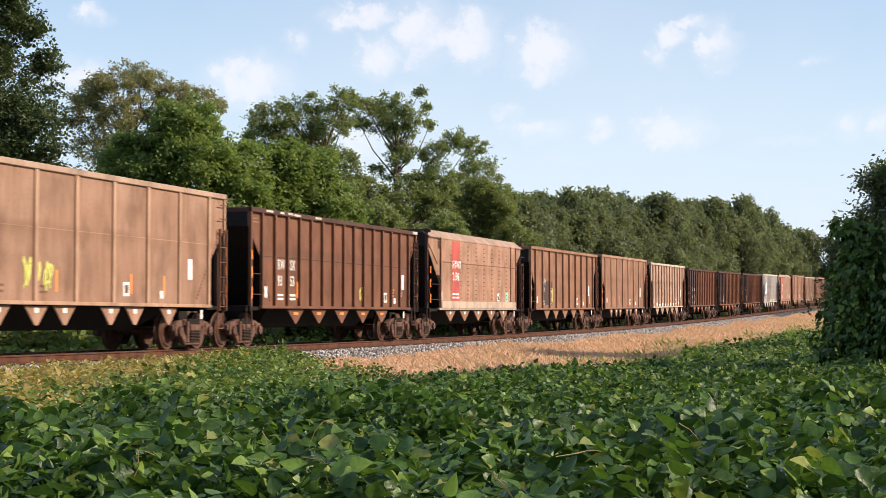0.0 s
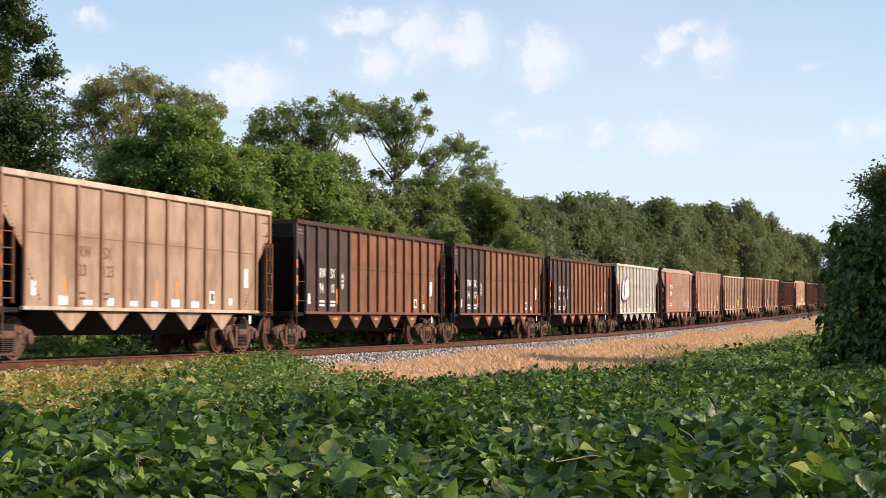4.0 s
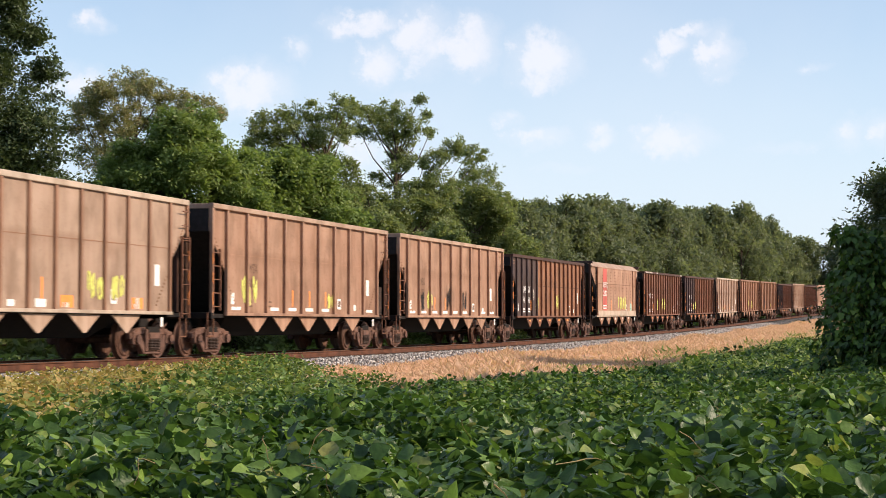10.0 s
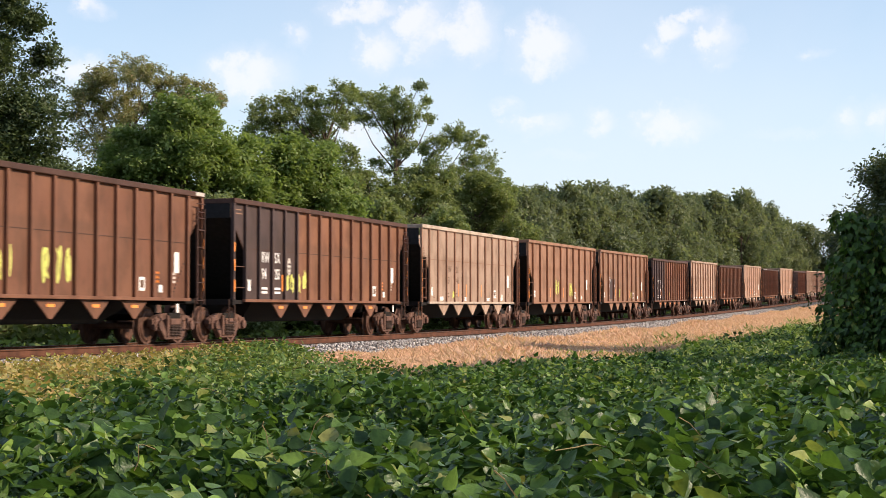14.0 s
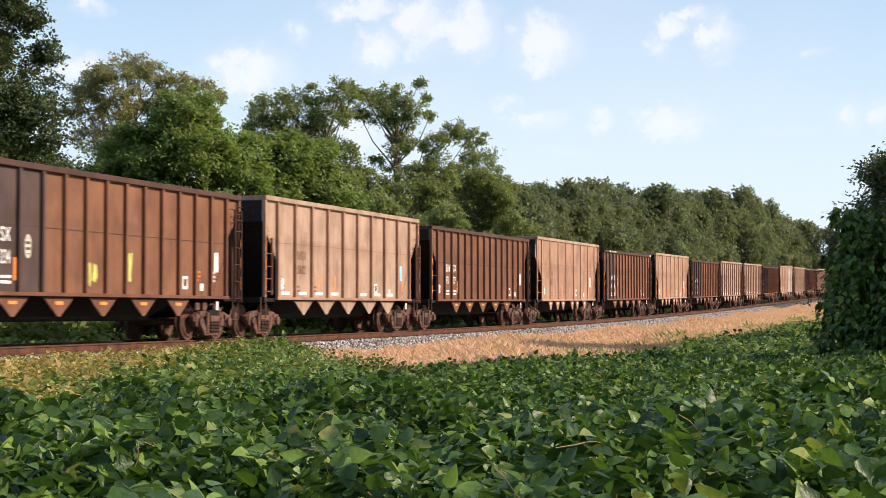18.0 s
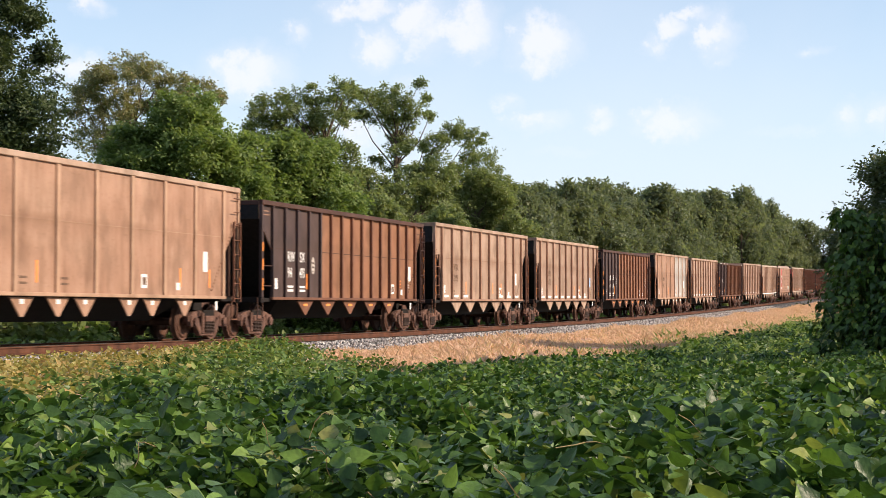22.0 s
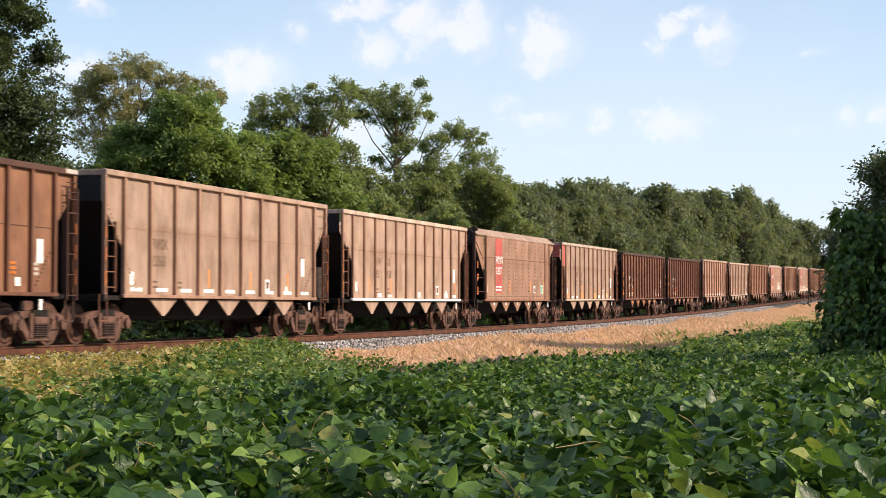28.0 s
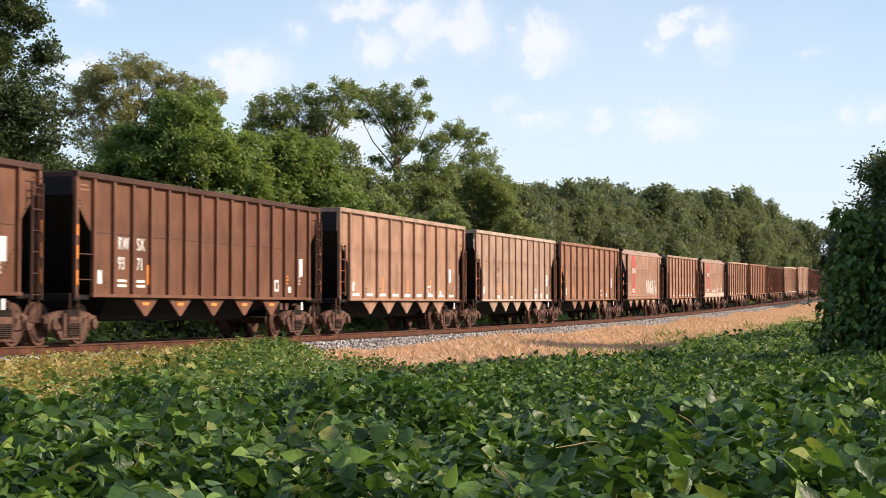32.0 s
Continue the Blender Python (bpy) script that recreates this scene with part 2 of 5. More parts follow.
def beside(x, y):
    """Metres along the track, and to its camera side."""
    c = line(0)
    v = Vector((x - c[0], y - c[1]))
    s = v.dot(D0)
    for _ in range(2):
        c = line(s)
        d = Vector((math.sin(c[3]), math.cos(c[3])))
        v = Vector((x - c[0], y - c[1]))
        s += v.dot(d)
    return s, v.dot(Vector((d.y, -d.x))), c[2]


def clump(x, y, k=1.0, seed=0.0):
    return noise.noise(Vector((x * k, y * k, seed)))


def ground_z(x, y):
    s, u, z = beside(x, y)
    if u < -3:
        low = -0.72 - 0.05 * min(1, (-3 - u) / 6) + min(2.5, max(0, -u - 12) * 0.03)
    elif u < -1.95:
        low = -0.72 + 0.44 * (u + 3) / 1.05
    elif u < 1.95:
        low = -0.28
    elif u < 2.95:
        low = -0.28 - 0.24 * (u - 1.95)
    else:
        low = -0.52 - 0.012 * (u - 2.95)
    low += 0.07 * clump(x, y, 0.35) * min(1, max(0, abs(u) - 3))
    far = min(1.0, max(0.0, (u - 30) / 60))
    return low + z * (1 - far)


def heights(s, u):
    """Many places at once, s metres along the track and u to its camera side: x, y and the ground's height."""
    c, n = np.clip(s, -60.0, 230.0), 16
    x, y = np.full(len(s), NEAR), np.full(len(s), 60.0)
    for i in range(n):
        q = c * (i + 0.5) / n
        a = SLOPE0 + BEND * q + BEND2 * q * q
        x, y = x + np.sin(a) * c / n, y + np.cos(a) * c / n
    a = SLOPE0 + BEND * c + BEND2 * c * c
    x, y = x + np.sin(a) * (s - c), y + np.cos(a) * (s - c)
    h = np.clip(s, -40.0, 230.0)
    z = -1.62e-4 * h + 8.613e-5 * h * h - 1.803e-7 * h ** 3
    x, y = x + np.cos(a) * (u - 1.55), y - np.sin(a) * (u - 1.55)
    low = np.interp(u, [-9, -3, -1.95, 1.95, 2.95, 40], [-0.77, -0.72, -0.28, -0.28, -0.52, -0.965])
    rough = np.array([clump(p, q, 0.35) for p, q in zip(x, y)])
    return x, y, z + low + 0.07 * rough * np.clip(np.abs(u) - 3, 0, 1)


# ---- small mesh helpers ----
def part(name, bm, material, parent=None, label=""):
    me = bpy.data.meshes.new(name)
    bm.to_mesh(me)
    bm.free()
    me.materials.append(material)
    ob = new(name, me)
    if parent:
        ob.parent = parent
    return tagged(ob, label)


def box(bm, x0, x1, y0, y1, z0, z1, bevel=0.0):
    vs = [bm.verts.new(p) for p in itertools.product((x0, x1), (y0, y1), (z0, z1))]
    fs = [bm.faces.new([vs[i] for i in f]) for f in ((0, 1, 3, 2), (4, 6, 7, 5), (0, 4, 5, 1), (2, 3, 7, 6), (0, 2, 6, 4), (1, 5, 7, 3))]
    if bevel:
        bmesh.ops.bevel(bm, geom=list({e for f in fs for e in f.edges}), offset=bevel, segments=1, affect="EDGES")
    return bm


def slab(bm, outline, y0, y1):
    """A plate with an outline in x, z from y0 to y1."""
    a = [bm.verts.new((x, y0, z)) for x, z in outline]
    b = [bm.verts.new((x, y1, z)) for x, z in outline]
    bm.faces.new(a)
    bm.faces.new(b[::-1])
    for i in range(len(a)):
        j = (i + 1) % len(a)
        bm.faces.new((a[j], a[i], b[i], b[j]))
    bmesh.ops.recalc_face_normals(bm, faces=bm.faces[:])
    return bm


def rod(bm, p, q, r, sides=8, r2=None):
    p, q = Vector(p), Vector(q)
    m = (q - p).to_track_quat("Z", "Y").to_matrix().to_4x4()
    m.translation = (p + q) / 2
    bmesh.ops.create_cone(bm, cap_ends=True, segments=sides, radius1=r, radius2=r if r2 is None else r2, depth=(q - p).length, matrix=m)
    return bm


def instances(name, verts, faces, places, turns, sizes, material, parent=None):
    """One mesh out of many copies of a small shape. turns: n x 3 x 3."""
    verts, faces = np.array(verts, float), np.array(faces, int)
    n, k = len(places), len(verts)
    co = np.einsum("nij,kj->nki", turns, verts) * np.asarray(sizes)[:, None, None] + np.asarray(places)[:, None, :]
    idx = (faces[None] + (np.arange(n) * k)[:, None, None]).reshape(-1)
    me = bpy.data.meshes.new(name)
    me.vertices.add(n * k)
    me.vertices.foreach_set("co", co.reshape(-1))
    tri = n * len(faces)
    me.loops.add(tri * 3)
    me.loops.foreach_set("vertex_index", idx)
    me.polygons.add(tri)
    me.polygons.foreach_set("loop_start", np.arange(tri) * 3)
    me.polygons.foreach_set("loop_total", np.full(tri, 3))
    me.polygons.foreach_set("use_smooth", np.ones(tri, bool))
    me.update(calc_edges=True)
    me.materials.append(material)
    ob = new(name, me)
    if parent:
        ob.parent = parent
    return ob


def turns_of(yaw, tip, roll):
    """Turn matrices: roll about x, tip about y, then yaw about z."""
    cz, sz, cy, sy, cx, sx = np.cos(yaw), np.sin(yaw), np.cos(tip), np.sin(tip), np.cos(roll), np.sin(roll)
    o, i = np.zeros_like(yaw), np.ones_like(yaw)
    rz = np.stack([np.stack([cz, -sz, o], -1), np.stack([sz, cz, o], -1), np.stack([o, o, i], -1)], -2)
    ry = np.stack([np.stack([cy, o, sy], -1), np.stack([o, i, o], -1), np.stack([-sy, o, cy], -1)], -2)
    rx = np.stack([np.stack([i, o, o], -1), np.stack([o, cx, -sx], -1), np.stack([o, sx, cx], -1)], -2)
    return rz @ ry @ rx


rng = np.random.default_rng(7)

# ---- ground: one sheet out to the horizon ----
SOIL, nt, b = shader("grassy_soil", 0.95)
c = ramp(nt, noise_of(nt, 0.8, 6), [(0.3, (0.035, 0.05, 0.018)), (0.55, (0.07, 0.085, 0.03)), (0.75, (0.13, 0.11, 0.05))])
nt.links.new(c, b.inputs["Base Color"])
bump(nt, b, noise_of(nt, 6, 5), 0.5, 0.1)


def sheet(name, svals, uvals, z_of, material, lift=0.0):
    me = bpy.data.meshes.new(name)
    vs, fs = [], []
    for s in svals:
        x, y, z, a = line(s)
        for u in uvals:
            px, py = x + math.cos(a) * u, y - math.sin(a) * u
            vs.append((px, py, z_of(px, py) + lift))
    k = len(uvals)
    for i in range(len(svals) - 1):
        for j in range(k - 1):
            fs.append((i * k + j, i * k + j + 1, (i + 1) * k + j + 1, (i + 1) * k + j))
    me.from_pydata(vs, [], fs)
    me.materials.append(material)
    for p in me.polygons:
        p.use_smooth = True
    return new(name, me)


S_ALL = [-2500, -900, -400, -200, -120] + [-80 + 4 * i for i in range(80)] + [260, 300, 360, 450, 600, 900, 1500, 2600]
U_ALL = [-2500, -900, -400, -200, -110, -70, -45, -32, -24, -18, -14, -11, -8, -6, -4.5, -3, -1.95, 1.95, 2.95, 4, 5.5, 7, 9, 11, 13, 15, 18, 21, 24, 28,
         34, 42, 60, 90, 160, 400, 900, 2500]
tagged(sheet("ground", S_ALL, U_ALL, ground_z, SOIL), "dark grassy soil of a flat railway verge", "ground", kind="structure")

# ---- ballast bed, stones, sleepers, rails ----
STONE = island("ballast_stone", [(0.0, (0.10, 0.09, 0.085)), (0.35, (0.30, 0.27, 0.26)), (0.75, (0.56, 0.53, 0.51)), (0.92, (0.66, 0.62, 0.58)), (1.0, (0.30, 0.20, 0.15))])
BED, nt, b = shader("ballast_bed", 0.95)
tc = nt.nodes.new("ShaderNodeTexCoord")
vo = nt.nodes.new("ShaderNodeTexVoronoi")
vo.inputs["Scale"].default_value = 16
nt.links.new(tc.outputs["Object"], vo.inputs["Vector"])
c = mix(nt, 1.0, ramp(nt, vo.outputs["Distance"], [(0.1, (1, 1, 1)), (0.6, (0.1, 0.1, 0.1))]),
        ramp(nt, vo.outputs["Color"], [(0.2, (0.22, 0.21, 0.2)), (0.8, (0.52, 0.5, 0.49))]), "MULTIPLY")
nt.links.new(c, b.inputs["Base Color"])
bump(nt, b, vo.outputs["Distance"], 0.8, 0.05)
ballast = sheet("ballast", [-120, -90] + [-80 + 4 * i for i in range(80)] + [260, 300, 360, 450, 600, 900],
                [-3.1, -2.5, -1.95, -1, 0, 1, 1.95, 2.5, 3.1, 3.7], ground_z, BED, 0.04)
tagged(ballast, "bed of loose grey crushed stone under the rails", "ballast", kind="stuff")
n = 34000
ss = -30 + 150 * rng.random(n) ** 1.5
uu = 1.2 + 2.5 * rng.random(n)
px, py, pz = heights(ss, uu)
pl = np.stack([px, py, pz + 0.03 + 0.05 * rng.random(n)], 1)
octa = [(1, 0, 0), (-0.9, 0.2, 0), (0.1, 1, 0), (0, -0.8, 0.1), (0.1, 0.1, 0.8), (0, 0, -0.8)]
octf = [(0, 2, 4), (2, 1, 4), (1, 3, 4), (3, 0, 4), (2, 0, 5), (1, 2, 5), (3, 1, 5), (0, 3, 5)]
st = instances("ballast_stones", octa, octf, pl, turns_of(*(6.28 * rng.random((3, n)))), 0.032 + 0.04 * rng.random(n) ** 2, STONE)
tagged(st, "loose grey crushed stones on the ballast shoulder", "gravel", kind="stuff")

track = tagged(new("railway_track"), "straight single track of rusty rails on wooden sleepers", "track", kind="structure")


def rail_of(side, name):
    outline = [(-0.07, -0.18), (0.07, -0.18), (0.07, -0.165), (0.012, -0.14), (0.012, -0.05), (0.036, -0.035), (0.036, -0.008), (0.028, 0.0),
               (-0.028, 0.0), (-0.036, -0.008), (-0.036, -0.035), (-0.012, -0.05), (-0.012, -0.14), (-0.07, -0.165)]
    bm = bmesh.new()
    last = None
    for s in [-400, -200, -120, -90] + [-80 + 6 * i for i in range(54)] + [260, 300, 400, 600, 1000]:
        x, y, z, a = line(s)
        ring = [bm.verts.new((x + math.cos(a) * (side + o), y - math.sin(a) * (side + o), z + h)) for o, h in outline]
        if last:
            for i in range(len(ring)):
                j = (i + 1) % len(ring)
                f = bm.faces.new((last[i], last[j], ring[j], ring[i]))
                if i in (6, 7, 8):
                    f.material_index = 1
        last = ring
    bmesh.ops.recalc_face_normals(bm, faces=bm.faces[:])
    ob = part(name, bm, RAIL, track)
    ob.data.materials.append(HEAD)
    return ob


rail_of(0.754, "rail")
rail_of(-0.754, "rail")

# ---- hopper cars ----
TOP, SILL, SIDE = 3.95, 1.12, 1.55
MESHES = {}


def piece(name, key, make, material, parent, label="", at=None):
    """A part whose mesh is shared between cars that look alike."""
    k = (name, key, material.name)
    if k not in MESHES:
        bm = bmesh.new()
        make(bm)
        me = bpy.data.meshes.new(name)
        bm.to_mesh(me)
        bm.free()
        me.materials.append(material)
        MESHES[k] = me
    ob = new(name, MESHES[k])
    ob.parent = parent
    if at is not None:
        ob.matrix_local = at
    return tagged(ob, label)


def side_frame_shape(bm):
    """A cast truss: an arched top member, a short bottom one, struts between them with open windows, journal boxes at the ends."""
    slab(bm, [(-1.14, 0.46), (-1.14, 0.6), (-0.86, 0.7), (-0.5, 0.75), (0.5, 0.75), (0.86, 0.7), (1.14, 0.6), (1.14, 0.46), (0.8, 0.53), (0.44, 0.6), (-0.44, 0.6), (-0.8, 0.53)], -0.08, 0.06)
    slab(bm, [(-0.46, 0.11), (0.46, 0.11), (0.4, 0.21), (-0.4, 0.21)], -0.1, 0.06)
    for sgn in (-1, 1):
        slab(bm, [(sgn * 0.86, 0.5), (sgn * 0.64, 0.58), (sgn * 0.32, 0.2), (sgn * 0.46, 0.11)], -0.1, 0.05)
    bmesh.ops.bevel(bm, geom=bm.edges[:], offset=0.015, segments=1, affect="EDGES")
    for x in (-0.89, 0.89):      # journal boxes and bearing caps
        box(bm, x - 0.18, x + 0.18, -0.13, 0.02, 0.33, 0.64, 0.025)
        rod(bm, (x, -0.2, 0.457), (x, -0.1, 0.457), 0.12, 10)
    for x in (-0.36, 0.36):      # columns beside the springs
        box(bm, x - 0.06, x + 0.06, -0.14, 0.0, 0.16, 0.7, 0.02)
    box(bm, -0.27, 0.27, -0.17, 0.0, 0.46, 0.62, 0.02)      # end of the bolster


def spring_shape(bm):
    last = None
    for k in range(15):
        r = 0.095 if k % 2 else 0.072
        ring = [bm.verts.new((r * math.cos(0.785 * i), r * math.sin(0.785 * i) - 0.12, 0.2 + 0.019 * k)) for i in range(8)]
        if last:
            for i in range(8):
                bm.faces.new((last[i], last[(i + 1) % 8], ring[(i + 1) % 8], ring[i]))
        last = ring


def wheelset_shape(bm):
    for sgn in (-1, 1):
        rings = [(0.10, 0.457 * 0.32), (0.10, 0.457 * 0.8), (0.06, 0.40), (0.065, 0.457), (-0.035, 0.462), (-0.065, 0.487), (-0.075, 0.40), (-0.03, 0.36), (-0.04, 0.14)]
        loops = []
        for dy, r in rings:
            loops.append([bm.verts.new((r * math.cos(a), sgn * (0.755 + dy - 0.03), r * math.sin(a))) for a in [6.2832 * i / 24 for i in range(24)]])
        for p, q in zip(loops, loops[1:]):
            for i in range(24):
                bm.faces.new((p[i], p[(i + 1) % 24], q[(i + 1) % 24], q[i]))
        bm.faces.new(loops[0])
        bm.faces.new(loops[-1])
    rod(bm, (0, -1.0, 0), (0, 1.0, 0), 0.085, 10)
    bmesh.ops.recalc_face_normals(bm, faces=bm.faces[:])


def truck(car, x):
    t = new("truck")
    t.parent = car
    t.matrix_local = pose(x, 0, 0)
    for sgn in (-1, 1):
        flip = pose(0, sgn * 0.99, 0, 0, 0, 0 if sgn < 0 else 180)
        piece("side_frame", "", side_frame_shape, TRUCK, t, "rust-brown cast side frame", flip)
        for sx in (-0.19, 0.0, 0.19):
            piece("spring", "", spring_shape, SPRING, t, "", flip @ pose(sx, 0, 0))
    for dx in (-0.89, 0.89):
        w = piece("wheelset", "", wheelset_shape, WHEEL, t, "axle with two worn steel wheels")
        w.matrix_parent_inverse = pose(dx, 0, 0)
        w.matrix_basis = pose(0, 0, 0.457)
        AXLES.append(w)
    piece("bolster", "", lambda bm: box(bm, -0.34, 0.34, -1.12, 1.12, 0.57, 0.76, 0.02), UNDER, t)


AXLES = []


def coupler_shape(bm):
    box(bm, -0.9, 0.05, -0.07, 0.07, 0.78, 0.93, 0.015)
    slab(bm, [(-0.95, 0.7), (-0.7, 0.72), (-0.66, 0.98), (-0.9, 1.0)], -0.14, 0.14)
    rod(bm, (-0.1, -0.35, 0.85), (-0.75, -0.28, 0.42), 0.025, 6)


def ladder(car, x0, x1, z0, z1, y, n, material, key):
    stile = lambda x: lambda bm: box(bm, x - 0.022, x + 0.022, y - 0.03, y + 0.02, z0 - 0.1, z1 + 0.1)
    ob = piece("ladder", (key, x0, y, z1), stile(x0), material, car)
    piece("stile", (key, x1, y, z1), stile(x1), material, ob)
    for i in range(n):
        piece("rung", (key, x0, y), lambda bm: rod(bm, (x0, y - 0.01, 0), (x1, y - 0.01, 0), 0.014, 6), material, ob, "", pose(0, 0, z0 + (z1 - z0) * i / (n - 1)))
    return ob


def stroke(bm, pts, width, y):
    """A ribbon of paint through points in x, z."""
    for (x0, z0), (x1, z1) in zip(pts, pts[1:]):
        d = Vector((x1 - x0, z1 - z0))
        if d.length < 1e-4:
            continue
        d.normalize()
        e, w = d * width * 0.4, Vector((-d.y, d.x)) * width / 2
        a, b2 = Vector((x0, z0)) - e, Vector((x1, z1)) + e
        bm.faces.new([bm.verts.new((p.x, y, p.y)) for p in (a - w, b2 - w, b2 + w, a + w)])


def scrawl(car, rnd, x, z, w, h, material, loops=3, width=0.07, y=-SIDE):
    """Sprayed letters that cannot be read: crooked strokes, cell by cell."""
    for k in range(loops):
        bm = bmesh.new()
        x0, x1 = x + w * k / loops, x + w * (k + 0.9) / loops
        pts, up = [], rnd.random() < 0.5
        for i in range(8):
            pts.append((rnd.uniform(x0, x1), z + h * (rnd.uniform(0.72, 1.0) if up else rnd.uniform(0.0, 0.25))))
            if rnd.random() < 0.6:
                pts.append((rnd.uniform(x0, x1), z + h * rnd.uniform(0.3, 0.65)))
            up = not up
        smooth = []
        for p, q, r in zip(pts, pts[1:], pts[2:]):
            for j in range(4):
                f = j / 4
                a = ((p[0] + q[0]) / 2, (p[1] + q[1]) / 2)
                c = ((q[0] + r[0]) / 2, (q[1] + r[1]) / 2)
                smooth.append(tuple((1 - f) ** 2 * a[d] + 2 * f * (1 - f) * q[d] + f * f * c[d] for d in (0, 1)))
        stroke(bm, smooth, width, y - 0.012 - 0.0012 * k)
        for f in bm.faces:
            f.normal_update()
            if f.normal.y > 0:
                f.normal_flip()
        part("graffiti", bm, material, car, "sprayed scrawl of paint")


def tag_blob(car):
    """A white block-letter tag with a purple outline, each letter a plain rounded shape."""
    lets = [[(-5.5, 2.0), (-5.35, 2.75), (-4.9, 3.0), (-4.8, 2.75), (-5.1, 2.5), (-5.1, 2.15), (-4.8, 2.05), (-5.0, 1.8)],
            [(-4.75, 1.85), (-4.7, 2.7), (-4.45, 2.95), (-4.35, 2.45), (-4.2, 2.3), (-4.15, 1.9), (-4.45, 1.8)],
            [(-4.15, 1.95), (-4.25, 2.9), (-3.85, 3.1), (-3.55, 2.95), (-3.6, 2.5), (-3.25, 2.25), (-3.45, 1.95), (-3.75, 2.2), (-3.9, 1.9)]]
    for i, o in enumerate(lets):
        cx, cz = sum(p[0] for p in o) / len(o), sum(p[1] for p in o) / len(o)
        big = [(cx + (x - cx) * 1.22 + 0.03, cz + (z - cz) * 1.15 - 0.04) for x, z in o]
        part("graffiti", slab(bmesh.new(), big, -SIDE - 0.006 - 0.001 * i, -SIDE - 0.004 - 0.001 * i), PURPLE, car, "purple outline of a sprayed tag")
        part("graffiti", slab(bmesh.new(), o, -SIDE - 0.012 - 0.001 * i, -SIDE - 0.010 - 0.001 * i), WHITE, car, "white filling of a sprayed tag")


TEXTS = {}


def lettering(car, text, x, z, size, material, squeeze=1.0, y=-SIDE - 0.004, name="lettering"):
    k = (text, size, material.name, squeeze)
    if k not in TEXTS:
        cu = bpy.data.curves.new("lettering", "FONT")
        cu.body, cu.size, cu.align_x, cu.align_y = text, size, "LEFT", "BOTTOM"
        cu.offset, cu.extrude = 0.012 * size, 0.001
        cu.space_character = 1.1
        tmp = bpy.data.objects.new("lettering", cu)
        scene.collection.objects.link(tmp)
        me = bpy.data.meshes.new_from_object(tmp.evaluated_get(bpy.context.evaluated_depsgraph_get()))
        bpy.data.objects.remove(tmp)
        bpy.data.curves.remove(cu)
        me.transform(Matrix.Diagonal((squeeze, 1, 1, 1)))
        me.materials.clear()
        me.materials.append(material)
        TEXTS[k] = me
    ob = new(name, TEXTS[k])
    ob.parent = car
    ob.matrix_local = pose(x, y, z, 90, 0, 0)
    return ob


def sticker(car, name, x, z, w, h, material, y=-SIDE - 0.003, label=""):
    return piece(name, (round(w, 2), round(h, 2)), lambda bm: box(bm, 0, w, 0, 0.004, 0, h), material, car, label, pose(x, y, z))


def chute_shape(bm, w, y):
    """The pointed outer plate of a chute."""
    slab(bm, [(-w, SILL - 0.10), (-0.06, 0.62), (0.06, 0.62), (w, SILL - 0.10)], y - 0.03, y)


def gate_shape(bm):
    tops = [bm.verts.new(p) for p in ((-5.0, -1.05, 1.1), (5.0, -1.05, 1.1), (5.0, 1.05, 1.1), (-5.0, 1.05, 1.1))]
    feet = [bm.verts.new(p) for p in ((-4.2, -0.35, 0.5), (4.2, -0.35, 0.5), (4.2, 0.35, 0.5), (-4.2, 0.35, 0.5))]
    bm.faces.new(tops)
    bm.faces.new(feet)
    for i in range(4):
        bm.faces.new((tops[i], tops[(i + 1) % 4], feet[(i + 1) % 4], feet[i]))
    bmesh.ops.recalc_face_normals(bm, faces=bm.faces[:])
    for x in (-3.9, -2.0, 0.0, 2.0, 3.9):
        slab(bm, [(x - 0.7, SILL - 0.10), (x - 0.06, 0.62), (x + 0.06, 0.62), (x + 0.7, SILL - 0.10)], 1.42, 1.45)


KINDS = {
    # half length, middle of the truck, half width and depth of the posts, bays, drop of the end cut, height of its foot, bays of chutes
    "nine": dict(half=7.05, bogie=6.1, post=(0.07, 0.045), bays=9, cut=3.05, foot=2.1, chutes=[-3.9, -2.4, -1.2, 0.9, 2.1, 3.9], wide=0.95),
    "eleven": dict(half=7.1, bogie=6.1, post=(0.05, 0.085), bays=11, cut=3.25, foot=2.2, chutes=[-3.9, -2.0, 0.0, 2.0, 3.9], wide=1.5),
    "ten": dict(half=7.47, bogie=6.77, post=(0.05, 0.085), bays=11, cut=3.25, foot=2.2, chutes=[-3.9, -2.0, 0.0, 2.0, 3.9], wide=1.3),
    "thirteen": dict(half=7.1, bogie=6.1, post=(0.05, 0.055), bays=13, cut=3.25, foot=2.35, chutes=[-4.0, -2.0, 0.0, 2.0, 4.0], wide=1.45),
    "sixteen": dict(half=7.47, bogie=6.77, post=(0.048, 0.085), bays=16, cut=3.45, foot=2.6, chutes=[-3.9, -2.0, 0.0, 2.0, 3.9], wide=1.3),
    "panel": dict(half=6.97, bogie=6.1, post=(0.06, 0.0), bays=4, cut=3.35, foot=2.2, chutes=[-4.0, -2.0, 0.0, 2.0, 4.0], wide=1.45),
}


